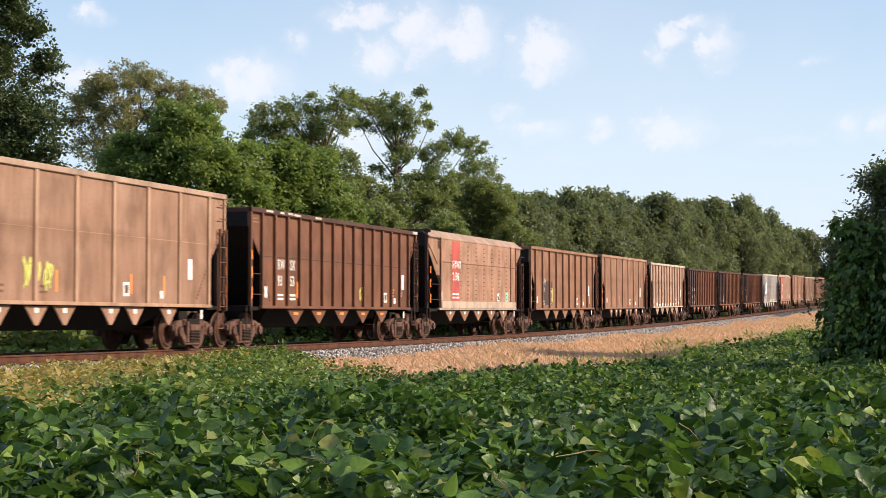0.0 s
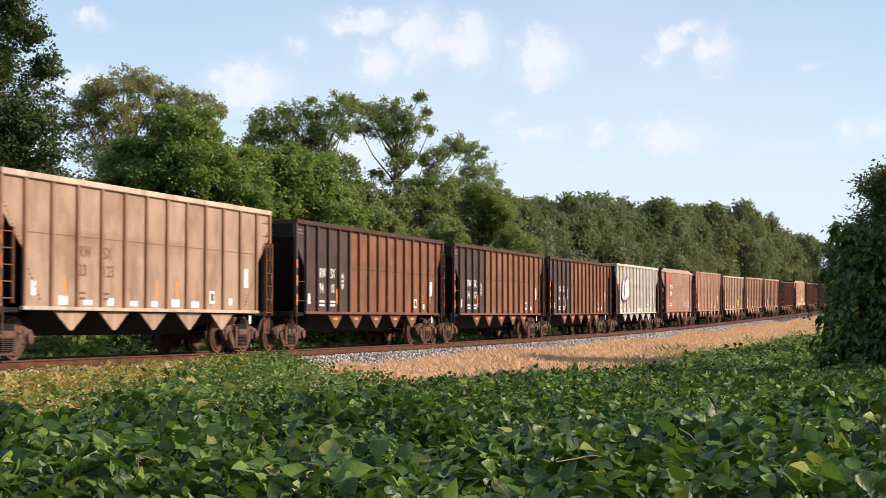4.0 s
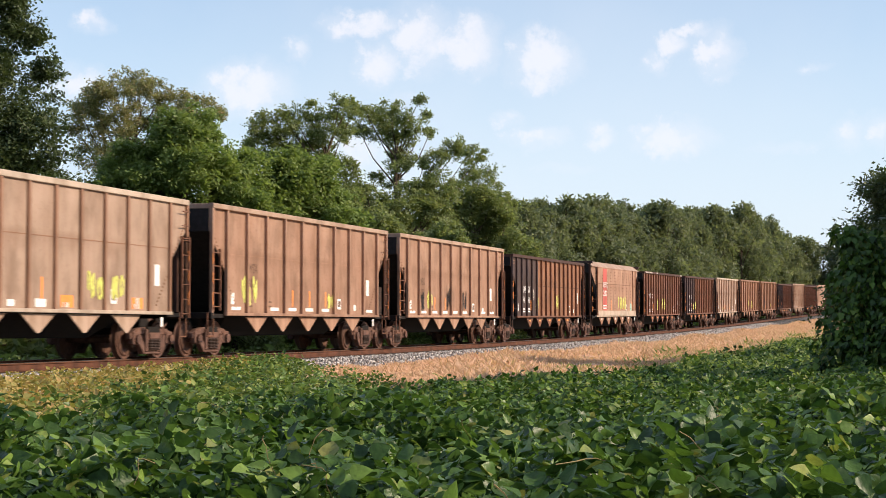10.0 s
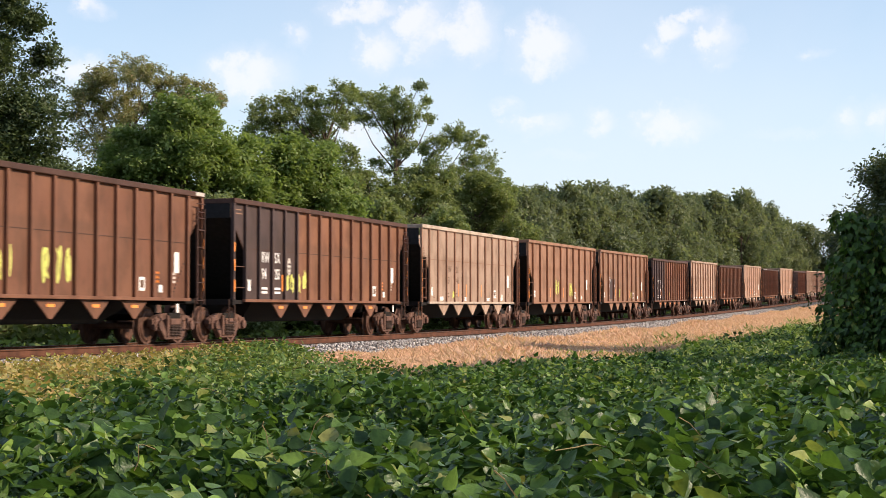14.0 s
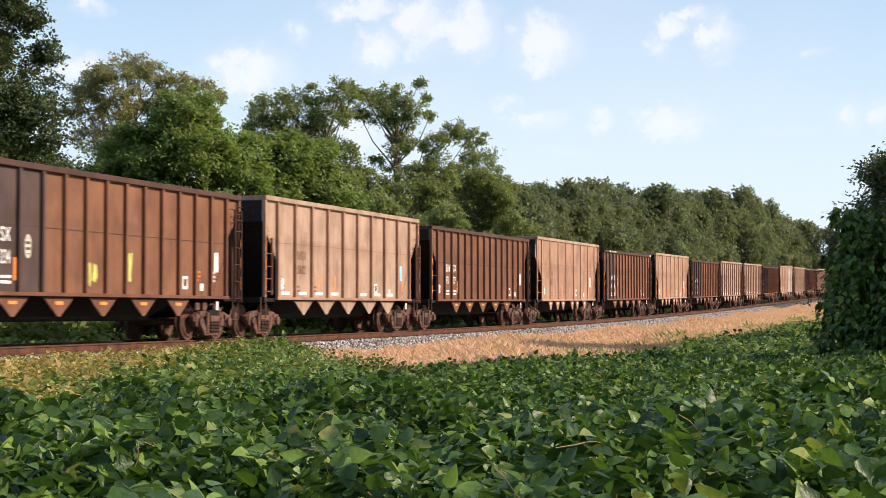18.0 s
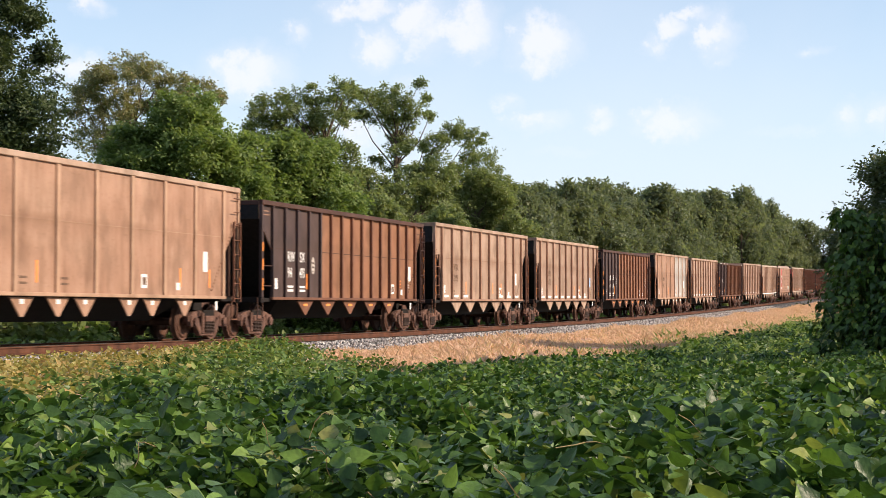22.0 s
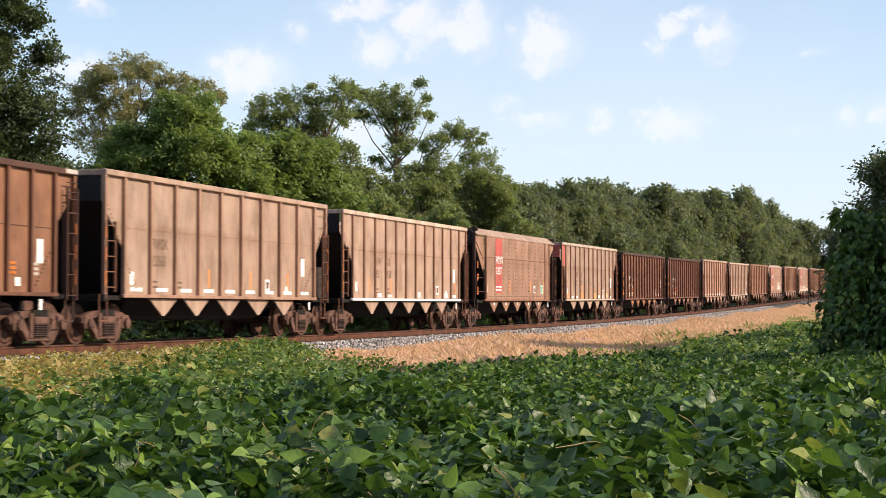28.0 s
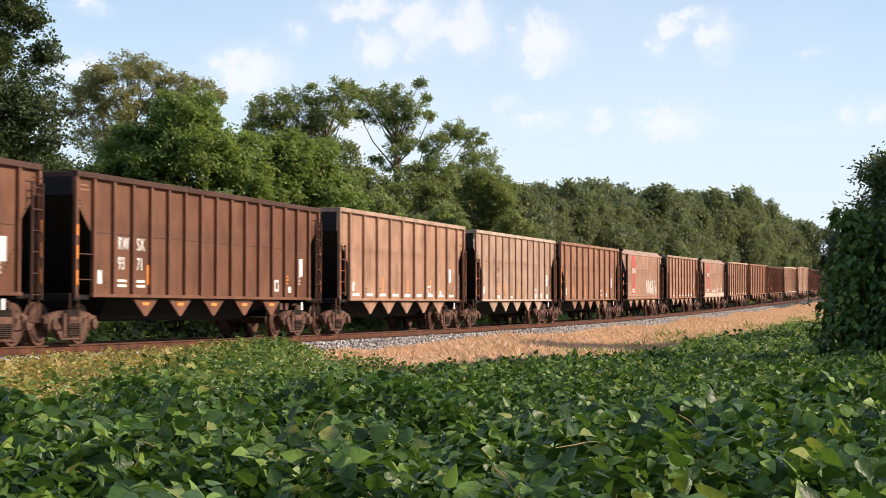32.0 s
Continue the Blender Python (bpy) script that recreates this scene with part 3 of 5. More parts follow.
def hopper_car(number, kind, skin, rib, trim, low=0.0, black=0, red="", sill=None, plate="", mark="", digits="", spray=(), peel=False, grey=False, tag=False, label=""):
    """One car, centred on its own middle at the rail top; -y is the side towards the camera. low: how much lower its top is."""
    rnd = random.Random(100 + number)
    k = KINDS[kind]
    HALF, BOGIE = k["half"], k["bogie"]
    car = tagged(new("hopper_car"), label, "railway car", "cars of the coal train")
    top = TOP - low
    cut, foot, inset = k["cut"] - low, k["foot"] - low, {"panel": 1.25, "sixteen": 0.86}.get(kind, 1.0)
    outline = [(-HALF, top - 0.04), (-HALF, cut), (-HALF + inset, foot), (-HALF + inset, SILL), (HALF - inset, SILL), (HALF - inset, foot), (HALF, cut), (HALF, top - 0.04)]
    panel = kind == "panel"
    if panel:
        # riveted smooth side, its upper edge leaning inwards
        brow = top - 0.28
        outline = [(-HALF + inset, brow), (-HALF + inset, SILL), (HALF - inset, SILL), (HALF - inset, brow)]
        sheet_y = -SIDE
    else:
        sheet_y = -SIDE + k["post"][1]
    for sgn in (-1, 1):
        y0, y1 = (sheet_y, sheet_y + 0.02) if sgn < 0 else (-sheet_y - 0.02, -sheet_y)
        piece("side_sheet", (kind, low, sgn), lambda bm: slab(bm, outline, y0, y1), skin, car)
    if panel:
        for sgn in (-1, 1):
            def lean(bm):
                a = [(x, sgn * y, z) for x, y, z in ((-HALF, SIDE, top - 0.28), (HALF, SIDE, top - 0.28), (HALF, SIDE - 0.34, top), (-HALF, SIDE - 0.34, top))]
                b = [(x, sgn * y, z - 0.03) for x, y, z in ((-HALF, SIDE - 0.03, top - 0.28), (HALF, SIDE - 0.03, top - 0.28), (HALF, SIDE - 0.4, top), (-HALF, SIDE - 0.4, top))]
                va, vb = [bm.verts.new(p) for p in a], [bm.verts.new(p) for p in b]
                bm.faces.new(va), bm.faces.new(vb[::-1])
                for i in range(4):
                    bm.faces.new((va[i], vb[i], vb[(i + 1) % 4], va[(i + 1) % 4]))
                bmesh.ops.recalc_face_normals(bm, faces=bm.faces[:])
            piece("eave_sheet", (low, sgn), lean, SAND, car, "pale sloping upper edge")
            for x in (-HALF, HALF - inset):
                tri = [(x + 0.06, top - 0.28), (x + inset, top - 0.28), (x + inset, 2.7), (x + 0.06, top - 0.5)] if x < 0 else [(x, top - 0.28), (x + inset - 0.06, top - 0.28), (x + inset - 0.06, top - 0.5), (x, 2.7)]
                piece("end_gusset", (low, sgn, x), lambda bm: slab(bm, tri, sgn * (SIDE - 0.1) - 0.015, sgn * (SIDE - 0.1) + 0.015), skin, car)
        for x in (-HALF + inset, 4.75, HALF - inset - 0.12):
            piece("post", (kind, low, "edge"), lambda bm: box(bm, 0, 0.12, -SIDE - 0.035, -SIDE, SILL, top - 0.28), rib, car, "", pose(x, 0, 0))
        def rows_of_rivets(bm):
            for ix in range(6):
                x = -1.9 + 1.2 * ix
                for iz in range(13):
                    if iz == 8:
                        continue
                    z = SILL + 0.35 + iz * 0.165
                    box(bm, x - 0.085, x + 0.085, -SIDE - 0.014, -SIDE, z - 0.02, z + 0.02)
            for iz in range(14):
                for x in (-4.28, -2.92):
                    z = SILL + 0.2 + iz * 0.16
                    box(bm, x - 0.03, x + 0.03, -SIDE - 0.014, -SIDE, z - 0.02, z + 0.02)
            for i in range(52):
                x = -5.85 + i * 0.228
                box(bm, x - 0.02, x + 0.02, -SIDE - 0.012, -SIDE, top - 0.34, top - 0.31)
                box(bm, x - 0.02, x + 0.02, -SIDE - 0.012, -SIDE, SILL + 0.1, SILL + 0.13)
            box(bm, -5.9, 5.9, -SIDE - 0.01, -SIDE, 2.78, 2.81)
        piece("rivets", ("panel", low), rows_of_rivets, DARK, car)["kind"] = "stuff"
    else:
        # outside posts, one by one on the near side, the far side's joined to its chord
        xs = [-HALF + 0.05, -HALF + inset] + [-HALF + inset + (2 * HALF - 2 * inset) * i / (k["bays"] - 2) for i in range(1, k["bays"] - 2)] + [HALF - inset, HALF - 0.05]
        for i, x in enumerate(xs):
            w = 0.05 if i in (0, len(xs) - 1) else k["post"][0]
            m = BLACK if black > 4 and 0 < x + HALF < black else rib
            end = i in (0, len(xs) - 1)

            def post(bm, w=w, end=end):
                box(bm, -w, w, -SIDE, sheet_y, SILL - (0.1 if end else 0), top - 0.12)
            piece("post", (kind, low, w, end), post, m, car, "", pose(x, 0, 0))

            piece("post", (kind, low, w, end), post, rib, car, "", pose(x, 0, 0, 0, 0, 180))
        # seam and rivet lines on the sheets
        seam = 2.62 if kind != "sixteen" else 2.45
        piece("seam", (kind, low), lambda bm: box(bm, -HALF + inset, HALF - inset, sheet_y - 0.006, sheet_y, seam, seam + 0.02), POST_DARK if kind == "sixteen" else rib, car)

        def rivets(bm):
            for sgn in (-1, 1):
                for i in range(9):
                    x, z = sgn * (HALF - inset - 0.12 - 0.07 * i), 1.95 - 0.085 * i
                    box(bm, x - 0.022, x + 0.022, sheet_y - 0.012, sheet_y, z - 0.02, z + 0.02)
                for i in range(12):
                    f = i / 11
                    x, z = sgn * (HALF - 0.12 - f * (inset - 0.2)), cut + 0.1 - f * (cut - foot)
                    box(bm, x - 0.02, x + 0.02, sheet_y - 0.012, sheet_y, z - 0.02, z + 0.02)
            if kind != "sixteen":
                for x in xs[1:-1]:
                    for j in range(20 if kind == "nine" else 7):
                        z = top - 0.3 - j * (0.12 if kind == "nine" else 0.1)
                        box(bm, x + 0.075, x + 0.1, sheet_y - 0.01, sheet_y, z - 0.02, z + 0.02)
        piece("rivets", (kind, low), rivets, RUST if kind != "sixteen" else BLACK, car)["kind"] = "stuff"
        if black:
            piece("black_panel", (kind, low, black), lambda bm: slab(bm, [(-HALF + inset, SILL), (-HALF + black, SILL), (-HALF + black, top - 0.12), (-HALF, top - 0.12), (-HALF, cut), (-HALF + inset, foot)],
                                                                     sheet_y - 0.004, sheet_y - 0.001), BLACK, car, "black-painted end bays")
    # top chord
    def chord(bm):
        for sgn in (-1, 1):
            a, b2 = sorted((sgn * (SIDE + 0.02), sgn * (SIDE - 0.12)))
            if not panel:
                box(bm, -HALF, HALF, a, b2, top - 0.13, top, 0.012)
        for x in (-HALF, HALF - 0.12):
            box(bm, x, x + 0.12, -SIDE, SIDE, top - 0.14, top - 0.012, 0.012)
    piece("top_chord", (kind, low), chord, trim, car)
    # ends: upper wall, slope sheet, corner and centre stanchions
    # end walls and slope sheets are painted dark with the shade that falls there
    em = RED if red else END_SHADE
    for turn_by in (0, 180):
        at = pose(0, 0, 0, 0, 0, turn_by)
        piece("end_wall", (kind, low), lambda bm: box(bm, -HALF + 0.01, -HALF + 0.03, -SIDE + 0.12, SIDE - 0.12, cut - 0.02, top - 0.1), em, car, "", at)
        piece("slope_sheet", (kind, low), lambda bm: slab(bm, [(-HALF + 0.02, cut), (-HALF + 0.05, cut), (-4.35, SILL - 0.1), (-4.4, SILL - 0.1)], -SIDE + 0.12, SIDE - 0.12), END_SHADE, car, "", at)
        for y in (-0.5, 0.5):
            piece("stanchion", (kind, low, y), lambda bm: box(bm, -HALF + 0.06, -HALF + 0.14, y - 0.05, y + 0.05, SILL, cut), POST_DARK, car, "", at)
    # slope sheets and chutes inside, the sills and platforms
    piece("discharge_gate", kind, gate_shape, UNDER, car, "near-black steel gate under the chutes")
    sl = sill or rib
    piece("side_sill", (kind, sill is not None), lambda bm: [box(bm, -HALF + inset - 0.1, HALF - inset + 0.1, a, a + 0.1, SILL - 0.08, SILL, 0.01) for a in (-SIDE - 0.02, SIDE - 0.08)], sl, car)
    if panel and sill:
        piece("sill_plate", "", lambda bm: box(bm, -HALF + inset + 0.15, HALF - inset - 0.15, -SIDE - 0.045, -SIDE - 0.02, SILL - 0.02, SILL + 0.24, 0.008), sill, car, "cream-painted sill plate")

    def frame_shape(bm):
        box(bm, -7.6, 7.6, -0.24, 0.24, 0.72, SILL)
        for sgn in (-1, 1):
            box(bm, *sorted((sgn * (HALF - 0.02), sgn * (HALF - inset))), -SIDE + 0.1, SIDE - 0.1, SILL - 0.13, SILL - 0.03)
            box(bm, *sorted((sgn * (HALF + 0.06), sgn * (HALF - 0.12))), -SIDE, SIDE, SILL - 0.16, SILL, 0.01)
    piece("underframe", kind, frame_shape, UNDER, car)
    for cx in k["chutes"]:
        w = k["wide"] / 2
        # sixteen-bay chutes take a darker brown: their partial shade put into the colour
        piece("hopper_chute", (kind,), lambda bm: chute_shape(bm, w, -1.42), CLAY if panel else DARK if kind == "sixteen" else skin, car, "", pose(cx, 0, 0))
        if kind == "sixteen":
            sticker(car, "reflector", cx - 0.17, SILL - 0.25, 0.34, 0.07, ORANGE, y=-1.455)
        elif kind in ("panel", "nine"):
            sticker(car, "white_card", cx - 0.09, SILL - 0.24, 0.17, 0.1, WHITE, y=-1.455)
    # ladders at both corners, grab irons, steps
    lm = POST_DARK if kind in ("sixteen", "panel") else DARK
    if kind in ("sixteen", "panel", "nine", "ten"):
        ladder(car, -HALF + 0.04, -HALF + inset, SILL + 0.3, SILL + 0.85, -SIDE + 0.06, 2, lm, "front")
    else:
        ladder(car, -HALF + 0.06, -HALF + 0.5, SILL + 0.15, cut - 0.55, -SIDE + 0.02, 5, lm, "front")
    ladder(car, HALF - 0.46, HALF - 0.05, SILL - 0.05, top - 1.0 if kind != "sixteen" else top - 0.5, -SIDE - 0.03, 6, lm, "rear")

    for z in (top - 0.3, top - 0.65, top - 0.95):
        piece("grab_iron", HALF, lambda bm: rod(bm, (HALF - 0.5, -SIDE - 0.06, 0), (HALF - 0.08, -SIDE - 0.06, 0), 0.014, 6), lm, car, "", pose(0, 0, z))

    def step(bm):
        for dx in (-0.18, 0.18):
            rod(bm, (dx, -SIDE + 0.1, SILL), (dx, -SIDE + 0.1, 0.5), 0.02, 6)
        rod(bm, (-0.18, -SIDE + 0.1, 0.52), (0.18, -SIDE + 0.1, 0.52), 0.02, 6)
    for x in (-HALF + 0.1, HALF - 0.1):
        piece("step", "", step, lm, car, "", pose(x, 0, 0))
    if panel:
        piece("corner_post", low, lambda bm: [box(bm, x, x + 0.1, -SIDE + 0.1, -SIDE + 0.2, SILL - 0.1, top) for x in (-HALF, HALF - 0.1)], POST_DARK, car)
    for x in (-HALF + 0.01, HALF - 0.09):
        for z0, z1 in ((1.3, 1.62), (1.85, 2.15), (2.35, 2.6)):
            sticker(car, "reflector", x, z0, 0.075, z1 - z0, ORANGE, y=-SIDE - 0.045 if x > 0 else -SIDE - 0.008)
    sticker(car, "white_plate", HALF - 1.5, SILL - 0.36, 0.13, 0.22, WHITE, y=-SIDE + 0.02)
    # air reservoir on the end platform, brake wheel
    if kind in ("thirteen", "eleven") and number % 2 == 0:
        piece("air_reservoir", HALF, lambda bm: rod(bm, (-HALF + 0.3, -0.55, SILL), (-HALF + 0.3, -0.55, SILL + 0.95), 0.24, 14), SPRING, car, "dark cylindrical air tank")
    for sgn in (-1, 1):
        piece("coupler", "", coupler_shape, TRUCK, car, "", pose(sgn * 7.12, 0, 0, 0, 0, 0 if sgn < 0 else 180))
        truck(car, sgn * BOGIE)
    car["bogie"] = BOGIE
    # reporting marks, data panels, reflectors
    ink = WHITE if kind in ("sixteen", "panel") or plate else MARK
    if panel:
        sticker(car, "red_stripe", -4.15, SILL + 0.26, 1.1, top - 0.33 - SILL - 0.28, RED, y=-SIDE - 0.006, label="red painted stripe")
        if mark:
            lettering(car, mark, -4.12, 2.5, 0.42, WHITE, 0.86, y=-SIDE - 0.014)
        if digits:
            lettering(car, digits, -4.10, 2.06, 0.42, WHITE, 0.98, y=-SIDE - 0.014)
        for z in (1.47, 1.6):
            sticker(car, "data_line", -4.1, z, 0.4, 0.06, WHITE, y=-SIDE - 0.011)
            sticker(car, "data_line", -3.6, z, 0.4, 0.06, WHITE, y=-SIDE - 0.011)
        sticker(car, "white_card", -5.7, SILL + 0.3, 0.26, 0.3, WHITE)
        sticker(car, "data_panel", 2.6, SILL + 0.27, 0.3, 0.32, WHITE)
        sticker(car, "data_panel", 2.66, SILL + 0.32, 0.18, 0.16, MARK, y=-SIDE - 0.008)
        sticker(car, "inspection_card", 3.95, SILL + 0.25, 0.46, 0.4, TEAL)
        for x in (-1.8, 1.9, 4.55):
            sticker(car, "reflector", x, SILL + 0.3, 0.09, 0.5, ORANGE)
    else:
        fx = -HALF + inset
        pitch = (2 * HALF - 2 * inset) / (k["bays"] - 2)
        sy = sheet_y - 0.005
        if kind == "sixteen":
            mx = fx + pitch * 1.3
            if plate:
                sticker(car, "dark_plate", fx + pitch + 0.08, 1.2, 2 * pitch - 0.16, 1.35, BLACK, y=sy, label="black stencil plate")
            sy -= 0.006
            for text, z, size in ((mark, 2.05, 0.4), (digits, 1.6, 0.4)):
                if text:
                    h = len(text) // 2
                    lettering(car, text[:h], mx, z, size, WHITE, 0.8, y=sy)
                    lettering(car, text[h:], mx + pitch, z, size, WHITE, 0.8 if len(text) < 5 else 0.6, y=sy)
            for dx in (0, pitch):
                for z in (1.28, 1.39):
                    sticker(car, "data_line", mx + dx, z, 0.42, 0.06, WHITE, y=sy)
            def ring(bm):
                q = [((r * 0.13 * math.cos(a), 0, r * 0.25 * math.sin(a))) for r in (1, 0.72) for a in [6.2832 * i / 16 for i in range(16)]]
                v = [bm.verts.new(p) for p in q]
                for i in range(16):
                    bm.faces.new((v[i], v[(i + 1) % 16], v[16 + (i + 1) % 16], v[16 + i]))
                for i in range(3):
                    box(bm, -0.11, 0.11, -0.001, 0.001, -0.14 + 0.12 * i, -0.08 + 0.12 * i)
            if black:
                piece("stencil", "ring", ring, PALE, car, "faded oval stencil", pose(fx + pitch * 3.45, sy, 2.05))
            sticker(car, "reflector", mx + pitch * 1.55, 1.35, 0.1, 0.46, ORANGE, y=sy - 0.004)
            sticker(car, "data_line", -HALF + 0.3, top - 0.4, 0.42, 0.03, TAN, y=sy)
            sticker(car, "data_line", -HALF + 0.3, top - 0.3, 0.36, 0.03, TAN, y=sy)
        else:
            mx = fx + pitch * (1.12 if kind != "thirteen" else 2.1)
            if plate:
                sticker(car, "dark_plate", mx - 0.05, 1.25, pitch * 1.4, 1.1, BLACK, y=sy, label="black stencil plate")
                sy -= 0.006
            h = 2 if kind == "thirteen" or plate else 9
            for text, z, size in ((mark, 2.12, 0.36), (digits, 1.72, 0.36)):
                if text:
                    lettering(car, text[:h], mx, z, size, ink, 0.78 if h == 9 else 0.9, y=sy)
                    if text[h:]:
                        lettering(car, text[h:], mx + pitch, z, size, ink, 0.9, y=sy)
            for z in (1.28, 1.4):
                sticker(car, "data_line", mx, z, 0.3, 0.05, ink, y=sy)
                sticker(car, "data_line", mx + pitch, z, 0.3, 0.05, ink, y=sy)
            for i in range(k["bays"] - 2):
                if kind == "eleven" and rnd.random() < 0.85:
                    sticker(car, "sill_card", fx + pitch * (i + 0.3), SILL + 0.07, pitch * 0.45, 0.09, WHITE, y=sy)
                elif kind == "thirteen" and sill and rnd.random() < 0.5:
                    sticker(car, "sill_card", fx + pitch * (i + 0.3), SILL + 0.04, pitch * rnd.uniform(0.2, 0.4), rnd.uniform(0.08, 0.2), WHITE, y=sy)
            for i in rnd.sample(range(1, k["bays"] - 2), 3):
                sticker(car, "reflector", fx + pitch * (i + 0.5), SILL + 0.2, 0.09, 0.46, ORANGE, y=sy)
        # cards common to all cars
        last = fx + pitch * (k["bays"] - 3)
        sticker(car, "white_card", fx + pitch * 0.28, SILL + 0.22, 0.2, 0.3, WHITE, y=sy)
        sticker(car, "data_panel", last - pitch * 1.7, SILL + 0.15, 0.3, 0.32, WHITE, y=sy)
        sticker(car, "data_panel", last - pitch * 1.7 + 0.06, SILL + 0.22, 0.18, 0.18, MARK, y=sy - 0.005)
        sticker(car, "inspection_card", last + pitch * 0.3, SILL + 0.6, 0.26, 0.5, BLUE if number % 7 == 2 else WHITE, y=sy)
        sticker(car, "white_card", last - pitch * 0.6, SILL + 0.12, 0.2, 0.18, WHITE, y=sy)
        for j in range(3):
            for dz in (0, 0.1, 0.2):
                if kind == "sixteen":
                    sticker(car, "data_line", last - pitch * (0.85 - 0.95 * (j % 2)), SILL + 0.35 + dz, 0.26, 0.06, PALE if j else ORANGE, y=sy)
        if red:
            sticker(car, "red_corner", -HALF + 0.12, 2.75, 0.74, top - 0.14 - 2.75, RED, y=sy - 0.002, label="red corner panel")
            for i in range(0, k["bays"] - 2, 3):
                sticker(car, "orange_block", fx + pitch * (i + 0.25), SILL + 0.04, pitch * 0.5, 0.26, ORANGE, y=sy)
    if peel:
        for i in range(7):
            x = -HALF + rnd.uniform(0.2, 5.2)
            sticker(car, "bare_patch", x, top - 0.1 + 0.03 * rnd.random(), rnd.choice((0.15, 0.3, 0.5)), 0.06, PALE, y=-SIDE - 0.026, label="patch of bare pale primer")
        sticker(car, "bare_patch", HALF - 0.5, top - 0.1, 0.5, 0.09, PALE, y=-SIDE - 0.026, label="patch of bare pale primer")
    if grey:
        fx = -HALF + inset
        pitch = (2 * HALF - 2 * inset) / (k["bays"] - 2)
        for i in (4, 5, 6):
            sticker(car, "repainted_bay", fx + pitch * i + 0.06, SILL + 0.02, pitch - 0.12, top - 0.14 - SILL, GREY, y=sheet_y - 0.004, label="grey repainted bay")
    if tag:
        tag_blob(car)
        for x in (-6.1, -3.0, 0.2, 2.5, 5.7):
            sticker(car, "yellow_block", x, SILL + 0.03, 0.4, 0.22, YELLOW, y=sheet_y - 0.012)
    for what, sx, sz, sw, sh in spray:
        scrawl(car, rnd, sx - 0.15 * sw, sz, 1.35 * sw, 1.15 * sh, {"y": YELLOW, "k": INK, "p": PURPLE, "w": WHITE}[what], 5 if sw > 1.5 else 3 if sw > 0.7 else 2, 0.058, sheet_y)
    return car

# ---- the train: kind, and what sets each car apart ----
def tan(n, **kw):
    return hopper_car(n, "nine", kw.pop("skin", TAN), kw.pop("rib", LIT_TAN), kw.pop("trim", SAND), label=kw.pop("label", "tan steel coal hopper with wide smooth bays, dusty"), **kw)


def ribbed(n, skin=SAND, rib=TAN, **kw):
    return hopper_car(n, "eleven", skin, rib, kw.pop("trim", SAND), low=0.06, label=kw.pop("label", "pale tan coal hopper with outside posts and white cards"), **kw)


def pale(n, skin=SAND, rib=CLAY, sill=CREAM, **kw):
    return hopper_car(n, "thirteen", skin, rib, kw.pop("trim", CREAM), low=0.1, sill=sill, label=kw.pop("label", "pale tan coal hopper with many posts and a cream sill"), **kw)


def dark(n, skin=RUST, black=0, **kw):
    black = {0: 0, 3.4: 4.7, 4.5: 3.4}[black]
    return hopper_car(n, "sixteen", skin, DARK, POST_DARK, low=0.2, black=black, mark=kw.pop("mark", "RWSX"),
                      label=kw.pop("label", "dark brown coal hopper with close-set posts and white numbers"), **kw)


def brown(n, **kw):
    return hopper_car(n, "ten", CLAY, BROWN, CLAY, low=0.08, label=kw.pop("label", "brown coal hopper with outside posts and a black number plate"), **kw)


def flat(n, **kw):
    return hopper_car(n, "panel", kw.pop("skin", TAN), RUST, BLACK, mark="HYWX", label=kw.pop("label", "brown smooth-sided coal hopper with a red stripe and rivet rows"), **kw)


TWO = "coal hopper, black at one end and rusty brown along its posts"
CARS = [
    tan(0, spray=[("y", -3.0, 1.2, 1.0, 0.85)]), dark(1, DARK, digits="9353", peel=True, spray=[("y", 1.5, 1.25, 0.5, 0.5)]),
    flat(2, digits="2196", sill=CREAM), brown(3, plate="y", mark="WX", digits="9765", spray=[("y", -3.4, 1.2, 0.5, 0.9)]),
]
CARS += [
    tan(4, skin=CLAY, rib=CLAY, trim=TAN, label="brown steel coal hopper with wide smooth bays"), pale(5, mark="RWSX", digits="23123"), dark(6, RUST, 3.4, digits="9410", label=TWO), dark(7, BROWN, 3.4, digits="94107", label=TWO),
    dark(8, BROWN, 3.4, digits="94511", label=TWO),
    pale(9, GREY, GREY, PALE, trim=PALE, label="silver-grey coal hopper with a white and purple graffiti tag", tag=True),
]
CARS += [
    flat(10, digits="2043"), tan(11, skin=CLAY, rib=TAN, trim=TAN, label="brown steel coal hopper with wide smooth bays"), pale(12, mark="RWSX", digits="25215", red="y", spray=[("y", 2.1, 1.25, 0.6, 0.7), ("y", 3.2, 1.25, 0.6, 0.7)], label="pale tan coal hopper with a red corner and yellow tags"),
    ribbed(13, TAN, TAN, mark="WSX", digits="2019", spray=[("y", -4.9, 1.2, 0.8, 0.9), ("y", 1.6, 1.2, 0.5, 0.5)]),
    ribbed(14, TAN, TAN, mark="WSX", digits="2053", spray=[("k", -4.8, 1.2, 0.7, 0.8), ("y", -3.6, 1.2, 0.6, 0.8), ("k", -1.1, 1.2, 0.5, 0.9), ("k", 1.0, 1.2, 0.5, 0.9)]),
]
